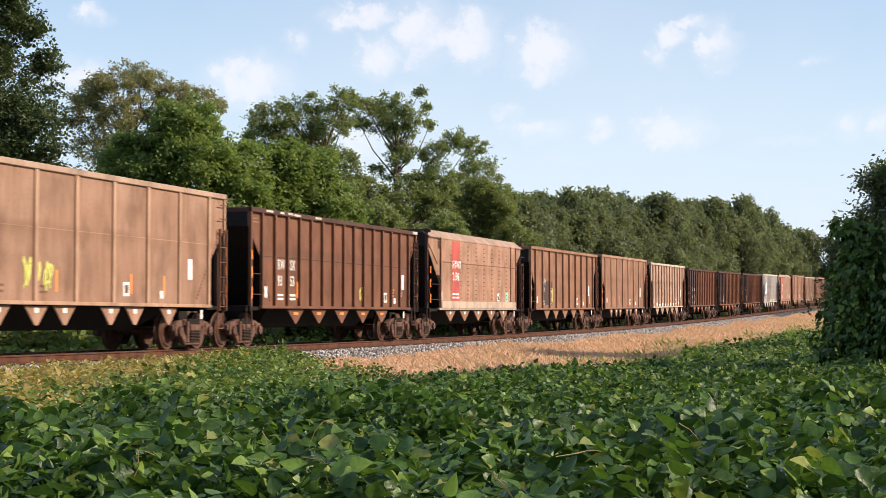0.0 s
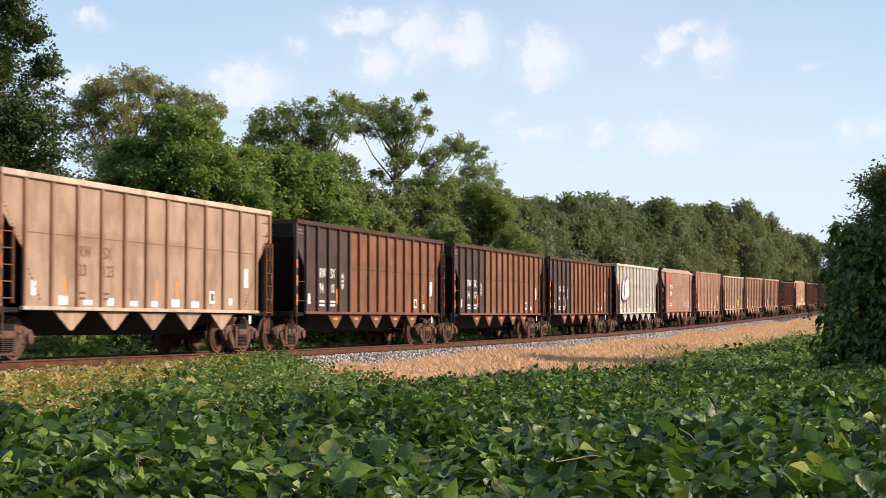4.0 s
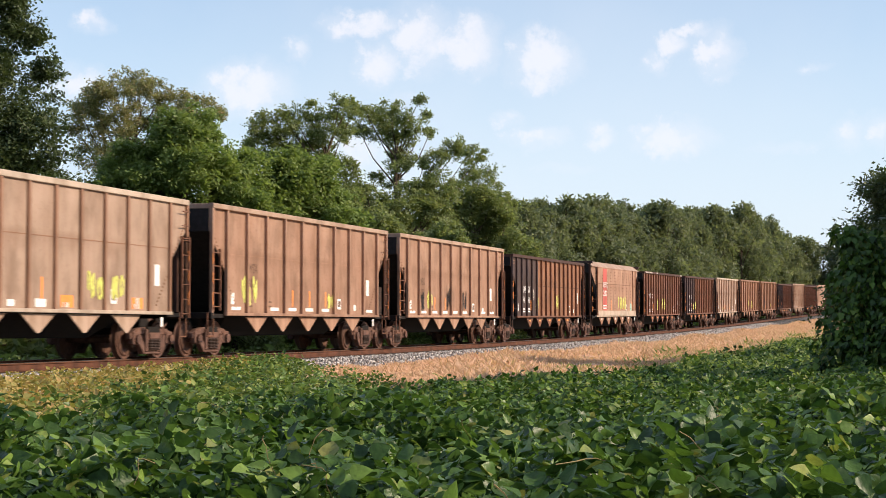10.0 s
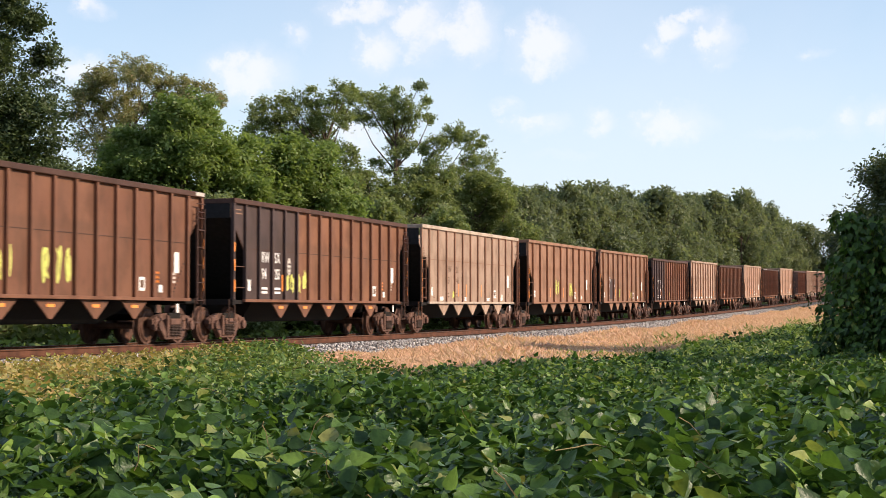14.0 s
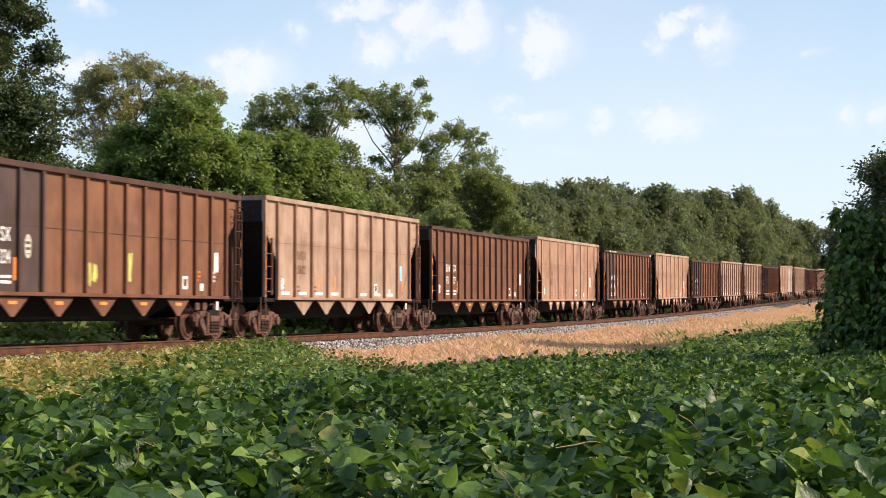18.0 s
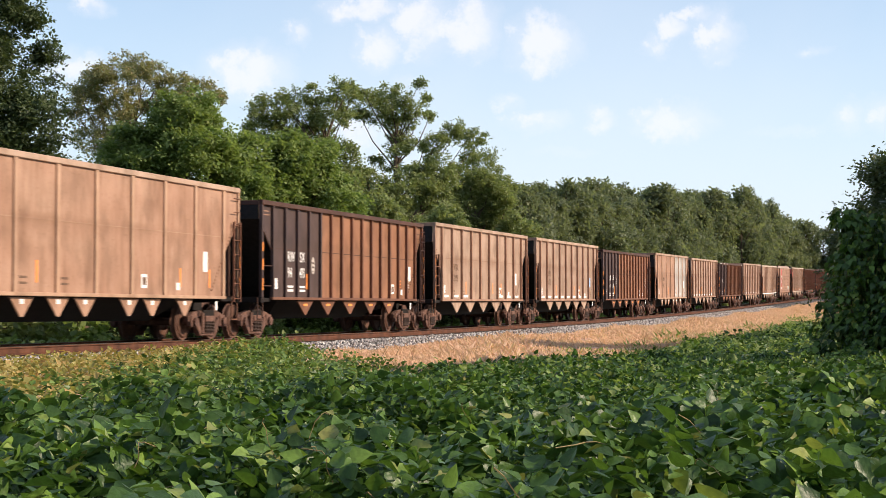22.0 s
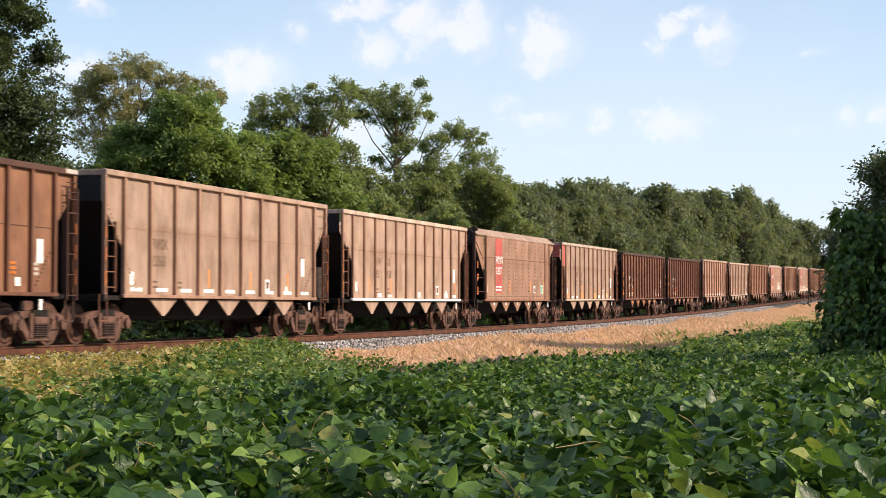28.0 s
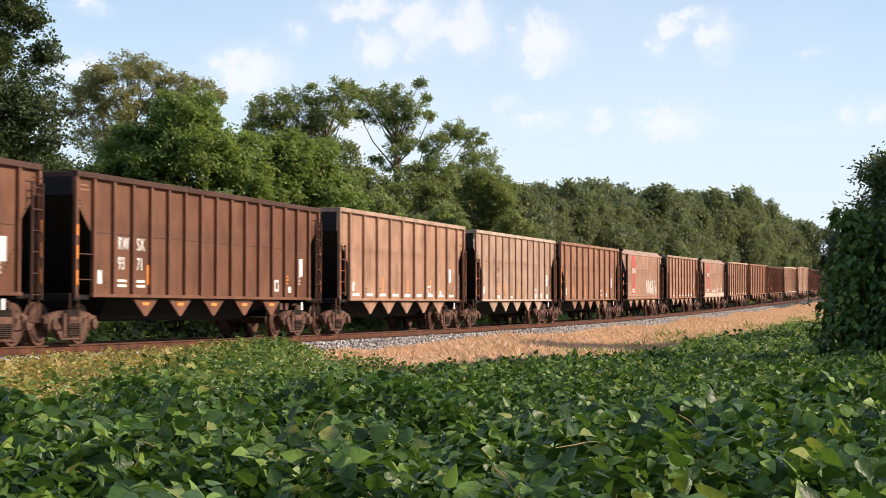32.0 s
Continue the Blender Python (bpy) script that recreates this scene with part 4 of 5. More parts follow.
CARS += [
    dark(15, BROWN, 3.4, digits="94340", spray=[("y", -2.9, 1.2, 0.5, 0.7), ("y", 1.3, 1.3, 0.4, 0.8)], label=TWO),
    flat(16, digits="2302", sill=CREAM, skin=TAN, spray=[("y", 0.3, 1.3, 2.0, 0.9)], label="tan smooth-sided coal hopper with a red stripe and yellow graffiti"),
    dark(17, DARK, digits="9371", peel=True, spray=[("y", -2.2, 1.25, 0.5, 0.9), ("y", -0.3, 1.25, 1.0, 0.9)]),
    dark(18, RUST, 3.4, digits="94255", spray=[("y", -3.6, 1.25, 0.6, 0.6), ("y", -2.6, 1.25, 0.6, 0.7)], label=TWO), pale(19, mark="RWSX", digits="23146", spray=[("y", -3.0, 1.2, 0.4, 0.3)]),
]
CARS += [
    brown(20, spray=[("y", -2.0, 1.25, 0.9, 0.9), ("y", 1.5, 1.25, 0.8, 0.8)], label="brown coal hopper with outside posts and yellow tags"),
    brown(21, plate="y", mark="WX", digits="9799", spray=[("y", -1.9, 1.25, 0.4, 0.6), ("y", 2.0, 1.25, 0.5, 0.4)]),
    dark(22, RUST, 3.4, digits="95234", spray=[("y", -0.8, 1.2, 0.4, 0.6), ("y", 1.0, 1.2, 0.3, 0.9)], label=TWO), ribbed(23, mark="RWSX", digits="20602"),
    dark(24, DARK, digits="9337"), tan(25, mark="HB", digits="93"), dark(26, RUST, 4.5, digits="94230", peel=True), tan(27), dark(28, BROWN, 3.4, digits="94470", label=TWO),
]
CARS += [
    ribbed(29, mark="RWSX", digits="22098"), ribbed(30, mark="RWSX", digits="23675"), dark(31, BROWN, 3.4, digits="94546", label=TWO),
    tan(32, mark="HBWX", digits="99103", grey=True, label="tan coal hopper with wide bays and some grey repainted bays"), ribbed(33, mark="WSX", digits="2307"),
    dark(34, BROWN, 3.4, digits="94399", peel=True, label=TWO), ribbed(35, mark="RWSX", digits="23565"), pale(36, mark="RWSX", digits="23338", sill=WHITE),
]
CARS += [
    flat(37, digits="2357"), pale(38, mark="RWSX", digits="25179", red="y", label="pale tan coal hopper with a red corner panel and orange blocks"),
    dark(39, DARK, digits="9369"), dark(40, DARK, digits="9371"), ribbed(41, TAN, TAN), pale(42, mark="RW", digits="23"), brown(43), flat(44, digits="", spray=[("w", 1.0, 1.2, 2.6, 1.1)]),
]
CARS += [
    ribbed(45, TAN, BROWN), flat(46, digits="", sill=CREAM, spray=[("w", -1.0, 1.3, 2.4, 0.4)]), ribbed(47, TAN, BROWN), brown(48), dark(49, RUST, digits="9312"), pale(50, TAN, BROWN), tan(51),
    dark(52, DARK, digits="9301"),
]

# ---- trees ----
GREENS = leafy("oak_leaves", [(0.0, (0.15, 0.19, 0.08)), (0.5, (0.22, 0.265, 0.11)), (0.85, (0.29, 0.325, 0.14)), (1.0, (0.34, 0.34, 0.18))], 0.5)
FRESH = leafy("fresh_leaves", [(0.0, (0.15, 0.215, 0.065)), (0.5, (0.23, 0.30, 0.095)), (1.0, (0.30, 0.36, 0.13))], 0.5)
OLIVE = leafy("olive_leaves", [(0.0, (0.20, 0.21, 0.11)), (0.5, (0.28, 0.29, 0.15)), (0.8, (0.34, 0.31, 0.17)), (1.0, (0.45, 0.32, 0.19))], 0.5)
DEEP = leafy("deep_leaves", [(0.0, (0.045, 0.066, 0.027)), (0.6, (0.085, 0.115, 0.045)), (1.0, (0.13, 0.16, 0.065))], 0.3)
# greyed, slightly bluish leaves for the far wood: distance haze put into the colour
HAZED_WOOD = leafy("hazed_wood_leaves", [(0.0, (0.135, 0.16, 0.095)), (0.5, (0.185, 0.212, 0.12)), (1.0, (0.255, 0.275, 0.155))], 0.5)
SPRAY, SPRAYF = [], []
spread = random.Random(5)
for i in range(5):
    a, p = 6.28 * i / 5 + spread.uniform(-0.5, 0.5), Vector((spread.uniform(-0.5, 0.5), spread.uniform(-0.5, 0.5), spread.uniform(-0.35, 0.35)))
    d = Vector((math.cos(a), math.sin(a), spread.uniform(-0.5, 0.3))).normalized()
    w = Vector((-math.sin(a), math.cos(a), spread.uniform(-0.5, 0.5))).normalized() * 0.24
    k = len(SPRAY)
    SPRAY += [tuple(p), tuple(p + d * 0.4 + w), tuple(p + d * 0.85), tuple(p + d * 0.4 - w)]
    SPRAYF += [(k, k + 1, k + 2), (k, k + 2, k + 3)]


def tree(name, x, y, height, radius, leaves, seed, label, low=0.3, blobs=None, count=230, leaf=0.21, lean=0.0, tight=1.0, trunk=0.16, fill=0.45, far=False, swell=1.1, drop=0.0):
    """A tapered trunk with limbs to each mass of the crown, the crown of many small sprays of leaves."""
    rnd, r2 = random.Random(seed), np.random.default_rng(seed)
    ob = tagged(new(name), label, "tree" if name != "shrub" else "shrub", "trees beside the line")
    z0 = ground_z(x, y) - 0.1
    ob.matrix_world = pose(x, y, z0)
    if blobs is None:
        blobs = []
        for i in range(int(24 * tight)):
            f = low + (1 - low) * ((i + 0.5) / int(24 * tight))
            girth = math.sin(math.pi * min(0.97, (0.2 + 0.75 * (f - low) / (1 - low)))) ** 0.7
            a, q = rnd.uniform(0, 6.28), rnd.uniform(0.3, 1.08) * radius * girth
            r = radius * rnd.uniform(0.2, 0.44) * (0.75 + 0.25 * girth)
            blobs.append((q * math.cos(a), q * math.sin(a), min(height * f, height - r * 0.6), r))
    else:
        blobs = [(bx, rnd.uniform(-0.5, 0.5) * radius, bz + 0.85 - drop, swell * r) for bx, bz, r in blobs]
    bm = bmesh.new()
    fork = height * max(0.25, low + 0.08)
    tip = Vector((lean * height, 0, height * 0.82))
    last, lr = Vector((0, 0, 0)), trunk * height / 10 + 0.05
    for i in range(1, 6):
        f = i / 5
        p = Vector((tip.x * f + 0.12 * rnd.uniform(-1, 1), 0.12 * rnd.uniform(-1, 1), tip.z * f))
        nr = lr * 0.74
        rod(bm, last, p, lr, 7, nr)
        last, lr = p, nr
    for bx, by, bz, r in blobs:
        f = min(0.95, max(fork, bz - 1.2 * abs(bx) - 0.6) / tip.z)
        base = Vector((tip.x * f, 0, tip.z * f))
        mid = base.lerp(Vector((bx, by, bz)), 0.55) + Vector((rnd.uniform(-0.3, 0.3), rnd.uniform(-0.3, 0.3), rnd.uniform(-0.35, 0.15)))
        rod(bm, base, mid, 0.05 * trunk / 0.16 * (1.2 - f) + 0.025, 5, 0.035)
        rod(bm, mid, (bx, by, bz + 0.3 * r), 0.035, 5, 0.012)
    part("trunk", bm, BARK, ob)
    pts, size = [], []
    tufts = []
    for bx, by, bz, r in blobs:     # every mass of leaves is made of smaller clumps with gaps between them
        for j in range(4 if far else 8):
            o = Vector((rnd.gauss(0, 1), rnd.gauss(0, 1), rnd.gauss(0, 0.8))).normalized() * r * rnd.uniform(0.4, 1.1)
            tufts.append((bx + o.x, by + o.y, bz + o.z, r * rnd.uniform(0.28, 0.52), 0.75))
        tufts.append((bx, by, bz, r, fill))
    for bx, by, bz, r, share in tufts:
        n = int(1.3 * share * count * (r / 1.3) ** 2) + 5
        v = r2.normal(size=(n, 3))
        v /= np.linalg.norm(v, axis=1)[:, None]
        shell = r * (0.2 + 0.9 * r2.random(n) ** 0.7 + 0.45 * r2.random(n) ** 5)
        bumpy = 1 + 0.5 * np.sin(5 * v[:, 0] + bx * 3) * np.sin(4 * v[:, 1] + bz) * np.cos(5 * v[:, 2] + by)
        p = v * (shell * bumpy)[:, None] * np.array([1, 1, 0.78]) + np.array([bx, by, bz])
        pts.append(p)
        size.append(leaf * (0.7 + 0.6 * r2.random(n)))
    pts, size = np.concatenate(pts), np.concatenate(size)
    pts[:, 2] = np.maximum(pts[:, 2], 0.15)
    n = len(pts)
    k = 12 if far else 20     # a far spray has three leaves, a near one five
    instances("crown", SPRAY[:k], SPRAYF[:k // 2], pts, turns_of(6.28 * r2.random(n), r2.normal(0, 0.5, n), r2.normal(0, 0.5, n)), size, leaves, ob)
    return ob


# tall trees behind the train
tree("tree", -19.4, 70, 15.5, 3.4, DEEP, 11, "tall dark green oak with a ragged open outline", 0.12, count=330, fill=0.5,
     blobs=[(2.6, 12.2, 0.9), (1.7, 13.6, 1.1), (3.1, 11.0, 0.7), (1.2, 11.4, 1.5), (2.4, 9.4, 1.3), (0.2, 9.5, 2.2), (3.2, 8.0, 1.3), (1.4, 7.5, 2.0), (-1.2, 12.5, 2.2),
            (0.6, 14.6, 1.3), (-1.5, 8, 2.2), (2.8, 6.0, 1.7), (0.5, 5.2, 2.2), (-1.8, 5, 2.2), (4.2, 4.5, 1.4)])
tree("tree", -16.8, 96, 14.6, 4.2, OLIVE, 12, "tall oak with olive and browning leaves", 0.25, count=300, fill=0.25, leaf=0.18, swell=1.3, drop=0.55,
     blobs=[(-2.2, 13.6, 0.55), (-0.9, 14.1, 0.62), (-0.2, 14.1, 0.55), (-1.6, 13.1, 0.68), (-0.7, 13.2, 0.82), (0.3, 13.4, 0.75), (1.1, 13.8, 0.55), (-3.2, 13.0, 0.48), (-2.5, 12.8, 0.68),
            (1.4, 13.4, 0.55), (2.2, 13.4, 0.48), (2.5, 12.9, 0.55), (3.5, 12.8, 0.55), (3.9, 12.4, 0.48), (4.7, 12.2, 0.34), (0.9, 12.8, 0.55), (-2.8, 12.2, 0.55), (-2.0, 12.1, 0.55),
            (-0.2, 12.2, 0.68), (0.5, 11.9, 0.55), (-3.4, 11.7, 0.41), (-2.4, 11.2, 0.68), (-1.2, 11.1, 0.68), (-0.2, 11.2, 0.68), (2.9, 12.2, 0.55), (-3.2, 10.6, 0.55), (1.8, 11.6, 0.8),
            (3.6, 11.2, 0.8), (0.6, 10.4, 0.9), (2.4, 10.0, 1.1), (-1.8, 9.8, 0.9), (-0.4, 9.2, 1.0)])
tree("tree", -10.6, 72, 10.3, 2.9, FRESH, 13, "round bright green tree in full leaf", 0.08, count=300, tight=2.3, leaf=0.21)
tree("tree", -13.6, 74, 9.0, 2.6, GREENS, 14, "green broadleaf tree in full leaf", 0.08, count=330, tight=1.4)
tree("tree", -6.2, 76, 8.9, 2.8, FRESH, 15, "bright green tree in full leaf", 0.08, count=300, tight=2.1, leaf=0.21)
for x, y, h, r, sd in ((-12.2, 73, 9.2, 2.3, 33), (-8.7, 74, 9.0, 2.3, 34), (-7.5, 75, 7.9, 2.0, 35), (-4.6, 77, 7.4, 2.0, 36)):
    tree("tree", x, y, h, r, FRESH, sd, "bright green young tree in full leaf", 0.08, count=240, tight=1.8, leaf=0.23)
tree("tree", -6.6, 99, 14.0, 3.0, GREENS, 16, "tall oak with an open crown and a crooked trunk", 0.3, count=300, fill=0.25, leaf=0.18, swell=1.3, drop=0.4,
     blobs=[(-3.5, 12.5, 0.41), (-2.6, 12.8, 0.41), (-1.9, 12.7, 0.5), (-1.2, 12.9, 0.5), (-0.5, 12.5, 0.5), (0.2, 12.9, 0.41), (0.8, 13.2, 0.46), (1.4, 13.4, 0.36), (1.6, 12.8, 0.41),
            (-3.9, 11.8, 0.5), (-3.1, 11.9, 0.66), (-2.1, 11.9, 0.66), (-1.1, 11.9, 0.74), (-0.1, 11.9, 0.66), (1.0, 12.2, 0.58), (-4.4, 11.4, 0.33), (-3.4, 11.1, 0.66), (-1.5, 11.1, 0.83),
            (-0.5, 10.9, 0.66), (0.1, 10.4, 0.58), (1.0, 11.4, 0.33), (0.5, 9.6, 0.5), (1.2, 10.1, 0.33), (1.5, 9.8, 0.25), (-0.1, 9.5, 0.58), (1.2, 8.8, 0.66), (0.7, 8.5, 0.66),
            (1.8, 8.6, 0.5), (-1.9, 10.4, 0.83), (-2.6, 10.5, 0.66), (-1.2, 9.2, 0.9)])
tree("tree", -2.7, 105, 14.6, 3.4, GREENS, 17, "tall open oak with a forked trunk and gaps of sky", 0.3, count=300, fill=0.25, leaf=0.18, swell=1.15, drop=0.3, lean=0.0, trunk=0.26,
     blobs=[(-2.1, 13.8, 0.44), (-1.8, 13.4, 0.61), (-1.2, 13.4, 0.7), (-0.4, 13.7, 0.53), (-2.4, 12.5, 0.44), (-1.5, 12.5, 0.7), (-0.5, 12.9, 0.79), (0.4, 12.9, 0.7), (1.3, 14.0, 0.32),
            (1.7, 13.4, 0.26), (2.0, 12.5, 0.32), (1.1, 12.5, 0.61), (-0.2, 12.0, 0.7), (0.7, 12.0, 0.44), (0.1, 11.2, 0.7), (-0.4, 10.8, 0.44), (0.5, 10.8, 0.61), (1.6, 10.6, 0.53),
            (2.4, 10.6, 0.53), (3.0, 11.2, 0.61), (3.7, 11.4, 0.53), (4.3, 10.9, 0.49), (5.1, 10.9, 0.39), (3.3, 11.7, 0.44), (4.3, 9.7, 0.7), (5.2, 9.6, 0.79), (3.7, 9.1, 0.61),
            (5.7, 9.0, 0.53), (-1.2, 9.6, 0.44), (2.0, 10.0, 0.44), (0.1, 10.2, 0.55), (-0.4, 9.5, 0.5)])
for x, y, h, r, m, sd in ((-1.2, 100, 9.7, 2.8, GREENS, 21), (1.9, 103, 9.4, 2.7, GREENS, 22), (-4.0, 98, 9.3, 2.4, GREENS, 23), (-5.9, 96, 8.8, 2.2, GREENS, 24), (3.6, 104, 8.9, 2.2, GREENS, 25), (-3.0, 82, 6.6, 2.1, GREENS, 28),
                          (0.4, 88, 6.4, 2.2, GREENS, 29), (-17.5, 68, 6.8, 2.4, DEEP, 30), (-21, 72, 7.5, 2.6, DEEP, 31), (-8.2, 69, 6.0, 2.0, GREENS, 32)):
    tree("tree", x, y, h, r, m, sd, "dense green broadleaf tree", 0.08, count=260, tight=1.4)

# the wood that runs on beside the line: a few trees built, the others alike
PATTERN = [tree("tree", -30, 130 + 4 * i, 11.2, 3.3, m, 40 + i, "broadleaf tree at the edge of a wood", 0.05, count=52, leaf=0.43, tight=2.2, fill=0.8, far=True)
           for i, m in enumerate((HAZED_WOOD, HAZED_WOOD, HAZED_WOOD, HAZED_WOOD, HAZED_WOOD, HAZED_WOOD))]
rw = random.Random(3)
for i in range(150):
    s = 58 + 330 * (i / 149) ** 1.3 + rw.uniform(-3, 3)
    u = -(11.5 + rw.choice((0, 0, 3, 6, 9, 13)) + rw.uniform(-1.5, 2.5)) - max(0, (s - 200) * 0.02)
    x, y, z, a = line(s)
    px, py = x + math.cos(a) * u, y - math.sin(a) * u
    tall = float(np.interp(s, [58, 75, 110, 150, 195, 245, 290, 330, 390], [0.80, 0.86, 1.0, 1.13, 1.34, 1.44, 1.14, 0.86, 0.8])) + rw.uniform(-0.09, 0.05)
    m = pose(px, py, ground_z(px, py) - 0.1, 0, 0, rw.uniform(0, 360)) @ Matrix.Scale(tall, 4)
    t = copy_thing(rw.choice(PATTERN), m)
    t.scale = (tall * rw.uniform(0.75, 1.0), tall * 0.9, tall * rw.uniform(0.95, 1.1))
# young trees along the front of the wood
for i in range(30):
    s = 66 + 190 * (i / 29) ** 1.2 + rw.uniform(-3, 3)
    u = -(9.6 + rw.uniform(0, 2.2))
    x, y, z, a = line(s)
    px, py = x + math.cos(a) * u, y - math.sin(a) * u
    k = rw.uniform(0.45, 0.78)
    t = copy_thing(rw.choice(PATTERN), pose(px, py, ground_z(px, py) - 0.1, 0, 0, rw.uniform(0, 360)))
    t.scale = (k * 0.85, k * 0.85, k)
# a more distant stand where the line bends away
for x, y, k in ((58, 330, 1.0), (63, 336, 1.2), (68, 331, 1.32), (73, 338, 1.26), (78, 333, 1.4), (84, 337, 1.35), (91, 334, 1.5)):
    t = copy_thing(PATTERN[int(x) % 4], pose(x, y, ground_z(x, y) - 0.1, 0, 0, rw.uniform(0, 360)))
    t.scale = (k, k, k)
# low growth right behind the ballast
LOW = [tree("shrub", -34, 118 + 4 * i, 3.2, 1.7, m, 60 + i, "leafy green shrub at the foot of the wood", 0.02, count=80, leaf=0.34, far=True) for i, m in enumerate((GREENS, FRESH, DEEP))]
for i in range(64):
    s = -34 + 250 * (i / 63) ** 1.2 + rw.uniform(-2, 2)
    u = -(8.8 + rw.uniform(0, 3.5))
    x, y, z, a = line(s)
    px, py = x + math.cos(a) * u, y - math.sin(a) * u
    k = rw.uniform(0.7, 1.35)
    t = copy_thing(rw.choice(LOW), pose(px, py, ground_z(px, py) - 0.1, 0, 0, rw.uniform(0, 360)))
    t.scale = (k, k, k)
# ---- kudzu ----
VINE = leafy("vine_leaves", [(0.0, (0.018, 0.045, 0.012)), (0.4, (0.05, 0.104, 0.024)), (0.8, (0.108, 0.192, 0.036)), (0.94, (0.21, 0.32, 0.062)), (1.0, (0.31, 0.29, 0.10))], 0.28, 0.40, True)
# the vine leaves again in lighter greens, with sunlight put into the colour
SUN_TONED = leafy("sun_toned_vine_leaves", [(0.0, (0.03, 0.065, 0.018)), (0.4, (0.08, 0.15, 0.032)), (0.8, (0.17, 0.265, 0.055)), (1.0, (0.36, 0.38, 0.12))], 0.32, 0.42)
PARCHED = leafy("parched_leaves", [(0.0, (0.12, 0.16, 0.035)), (0.35, (0.30, 0.28, 0.08)), (0.75, (0.46, 0.38, 0.14)), (1.0, (0.48, 0.30, 0.13))], 0.35)
# a leaflet: pointed, folded a little along its midrib
LEAF = [(0, 0, 0), (0.5, 0, -0.06), (1.1, 0, -0.2), (0.03, 0.30, 0.06), (0.28, 0.50, 0.13), (0.55, 0.40, 0.06), (0.84, 0.23, -0.04),
        (0.03, -0.29, 0.06), (0.30, -0.48, 0.12), (0.53, -0.40, 0.05), (0.83, -0.22, -0.06)]
LEAFF = [(0, 1, 3), (3, 1, 4), (4, 1, 5), (5, 1, 6), (6, 1, 2), (0, 7, 1), (7, 8, 1), (8, 9, 1), (9, 10, 1), (10, 2, 1)]
# a whole leaf: three leaflets on one stalk
TRIPLE, TRIPLEF = [], []
for swing, k, drop in ((0, 1.0, -0.08), (1.75, 0.85, 0.22), (-1.75, 0.85, 0.18)):
    base, c1, s1 = len(TRIPLE), math.cos(swing), math.sin(swing)
    for x, y, z in LEAF:
        x, y = x * k + 0.12, y * k
        TRIPLE.append((x * c1 - y * s1 + (0.22 if swing == 0 else 0), x * s1 + y * c1, z * k - drop * x))
    TRIPLEF += [(a + base, b + base, c + base) for a, b, c in LEAFF]


# the same leaf with fewer corners, for the beds further off
FEW = [(0, 0, 0), (0.35, 0.43, 0.1), (0.82, 0.2, -0.02), (1.1, 0, -0.18), (0.82, -0.2, -0.03), (0.33, -0.42, 0.08)]
LIGHT, LIGHTF = [], []
for swing, k, drop in ((0, 1.0, -0.08), (1.75, 0.85, 0.22), (-1.75, 0.85, 0.18)):
    base, c1, s1 = len(LIGHT), math.cos(swing), math.sin(swing)
    for x, y, z in FEW:
        x, y = x * k + 0.12, y * k
        LIGHT.append((x * c1 - y * s1 + (0.22 if swing == 0 else 0), x * s1 + y * c1, z * k - drop * x))
    LIGHTF += [(base, base + i, base + i + 1) for i in (1, 2, 3, 4)]


def along(x, y):
    c = line(0)
    vx, vy = x - c[0], y - c[1]
    return vx * D0.x + vy * D0.y, vx * D0.y - vy * D0.x


def canopy(x, y):
    s, u = along(x, y)
    h = np.interp(y, [4, 14, 22, 60], [0.17, 0.06, -0.10, -0.06])
    h = h + 0.085 * np.sin(5.3 * x + 1.7 * np.sin(1.9 * y)) * np.sin(4.1 * y + 1.3 * np.sin(2.3 * x)) + 0.10 * np.sin(0.9 * x + 0.4 * y) * np.sin(0.7 * y - 0.3 * x) + 0.085 * np.sin(2.3 * x + 1.1) * np.sin(2.0 * y)
    h = h + np.interp(y, [6, 30], [0.30, 0.20]) * (np.abs(np.sin(1.9 * x + 1.1 * np.sin(1.3 * y))) * np.abs(np.sin(1.7 * y + 1.3 * np.sin(1.1 * x) + 0.6)) - 0.42)
    # the bed falls away towards the verge
    brim = 0.91 - y * np.interp(x / y, [-0.1, -0.05, 0.0, 0.07, 0.095, 0.127, 0.162, 0.185], [0.022, 0.028, 0.0345, 0.0318, 0.0312, 0.0263, 0.0148, 0.0105])
    h = np.where(y > 18, np.minimum(h, brim + 0.06 * np.sin(4.1 * x + y) * np.sin(3.3 * y)), h)
    edge = np.clip((u - np.interp(s, [-14, 0, 12, 38, 95], [10.2, 11.4, 11.2, 9.2, 8.0])) / 2.0, 0, 1)
    left = 1 / (1 + np.exp(np.clip((s + 17.6 + 2.2 * (u - 5.2) + 1.6 * np.sin(1.7 * x) + 1.2 * np.sin(2.9 * y)) / 1.8, -30, 30)))
    near_track = -0.35 * np.clip(1.6 - 1.6 * left, 0, 1) - 0.02 + 0.2 * np.exp(-((s + 20) / 2.6) ** 2 - ((u - 5.2) / 1.5) ** 2) - 0.10 * np.clip((u - 6) / 4, 0, 1) - 0.3 * np.clip((3.6 - u) / 0.8, 0, 1)
    mixed = np.maximum(edge * h + (1 - edge) * -0.45, np.where(left > 0.12, near_track, -0.6))
    return mixed, edge, left


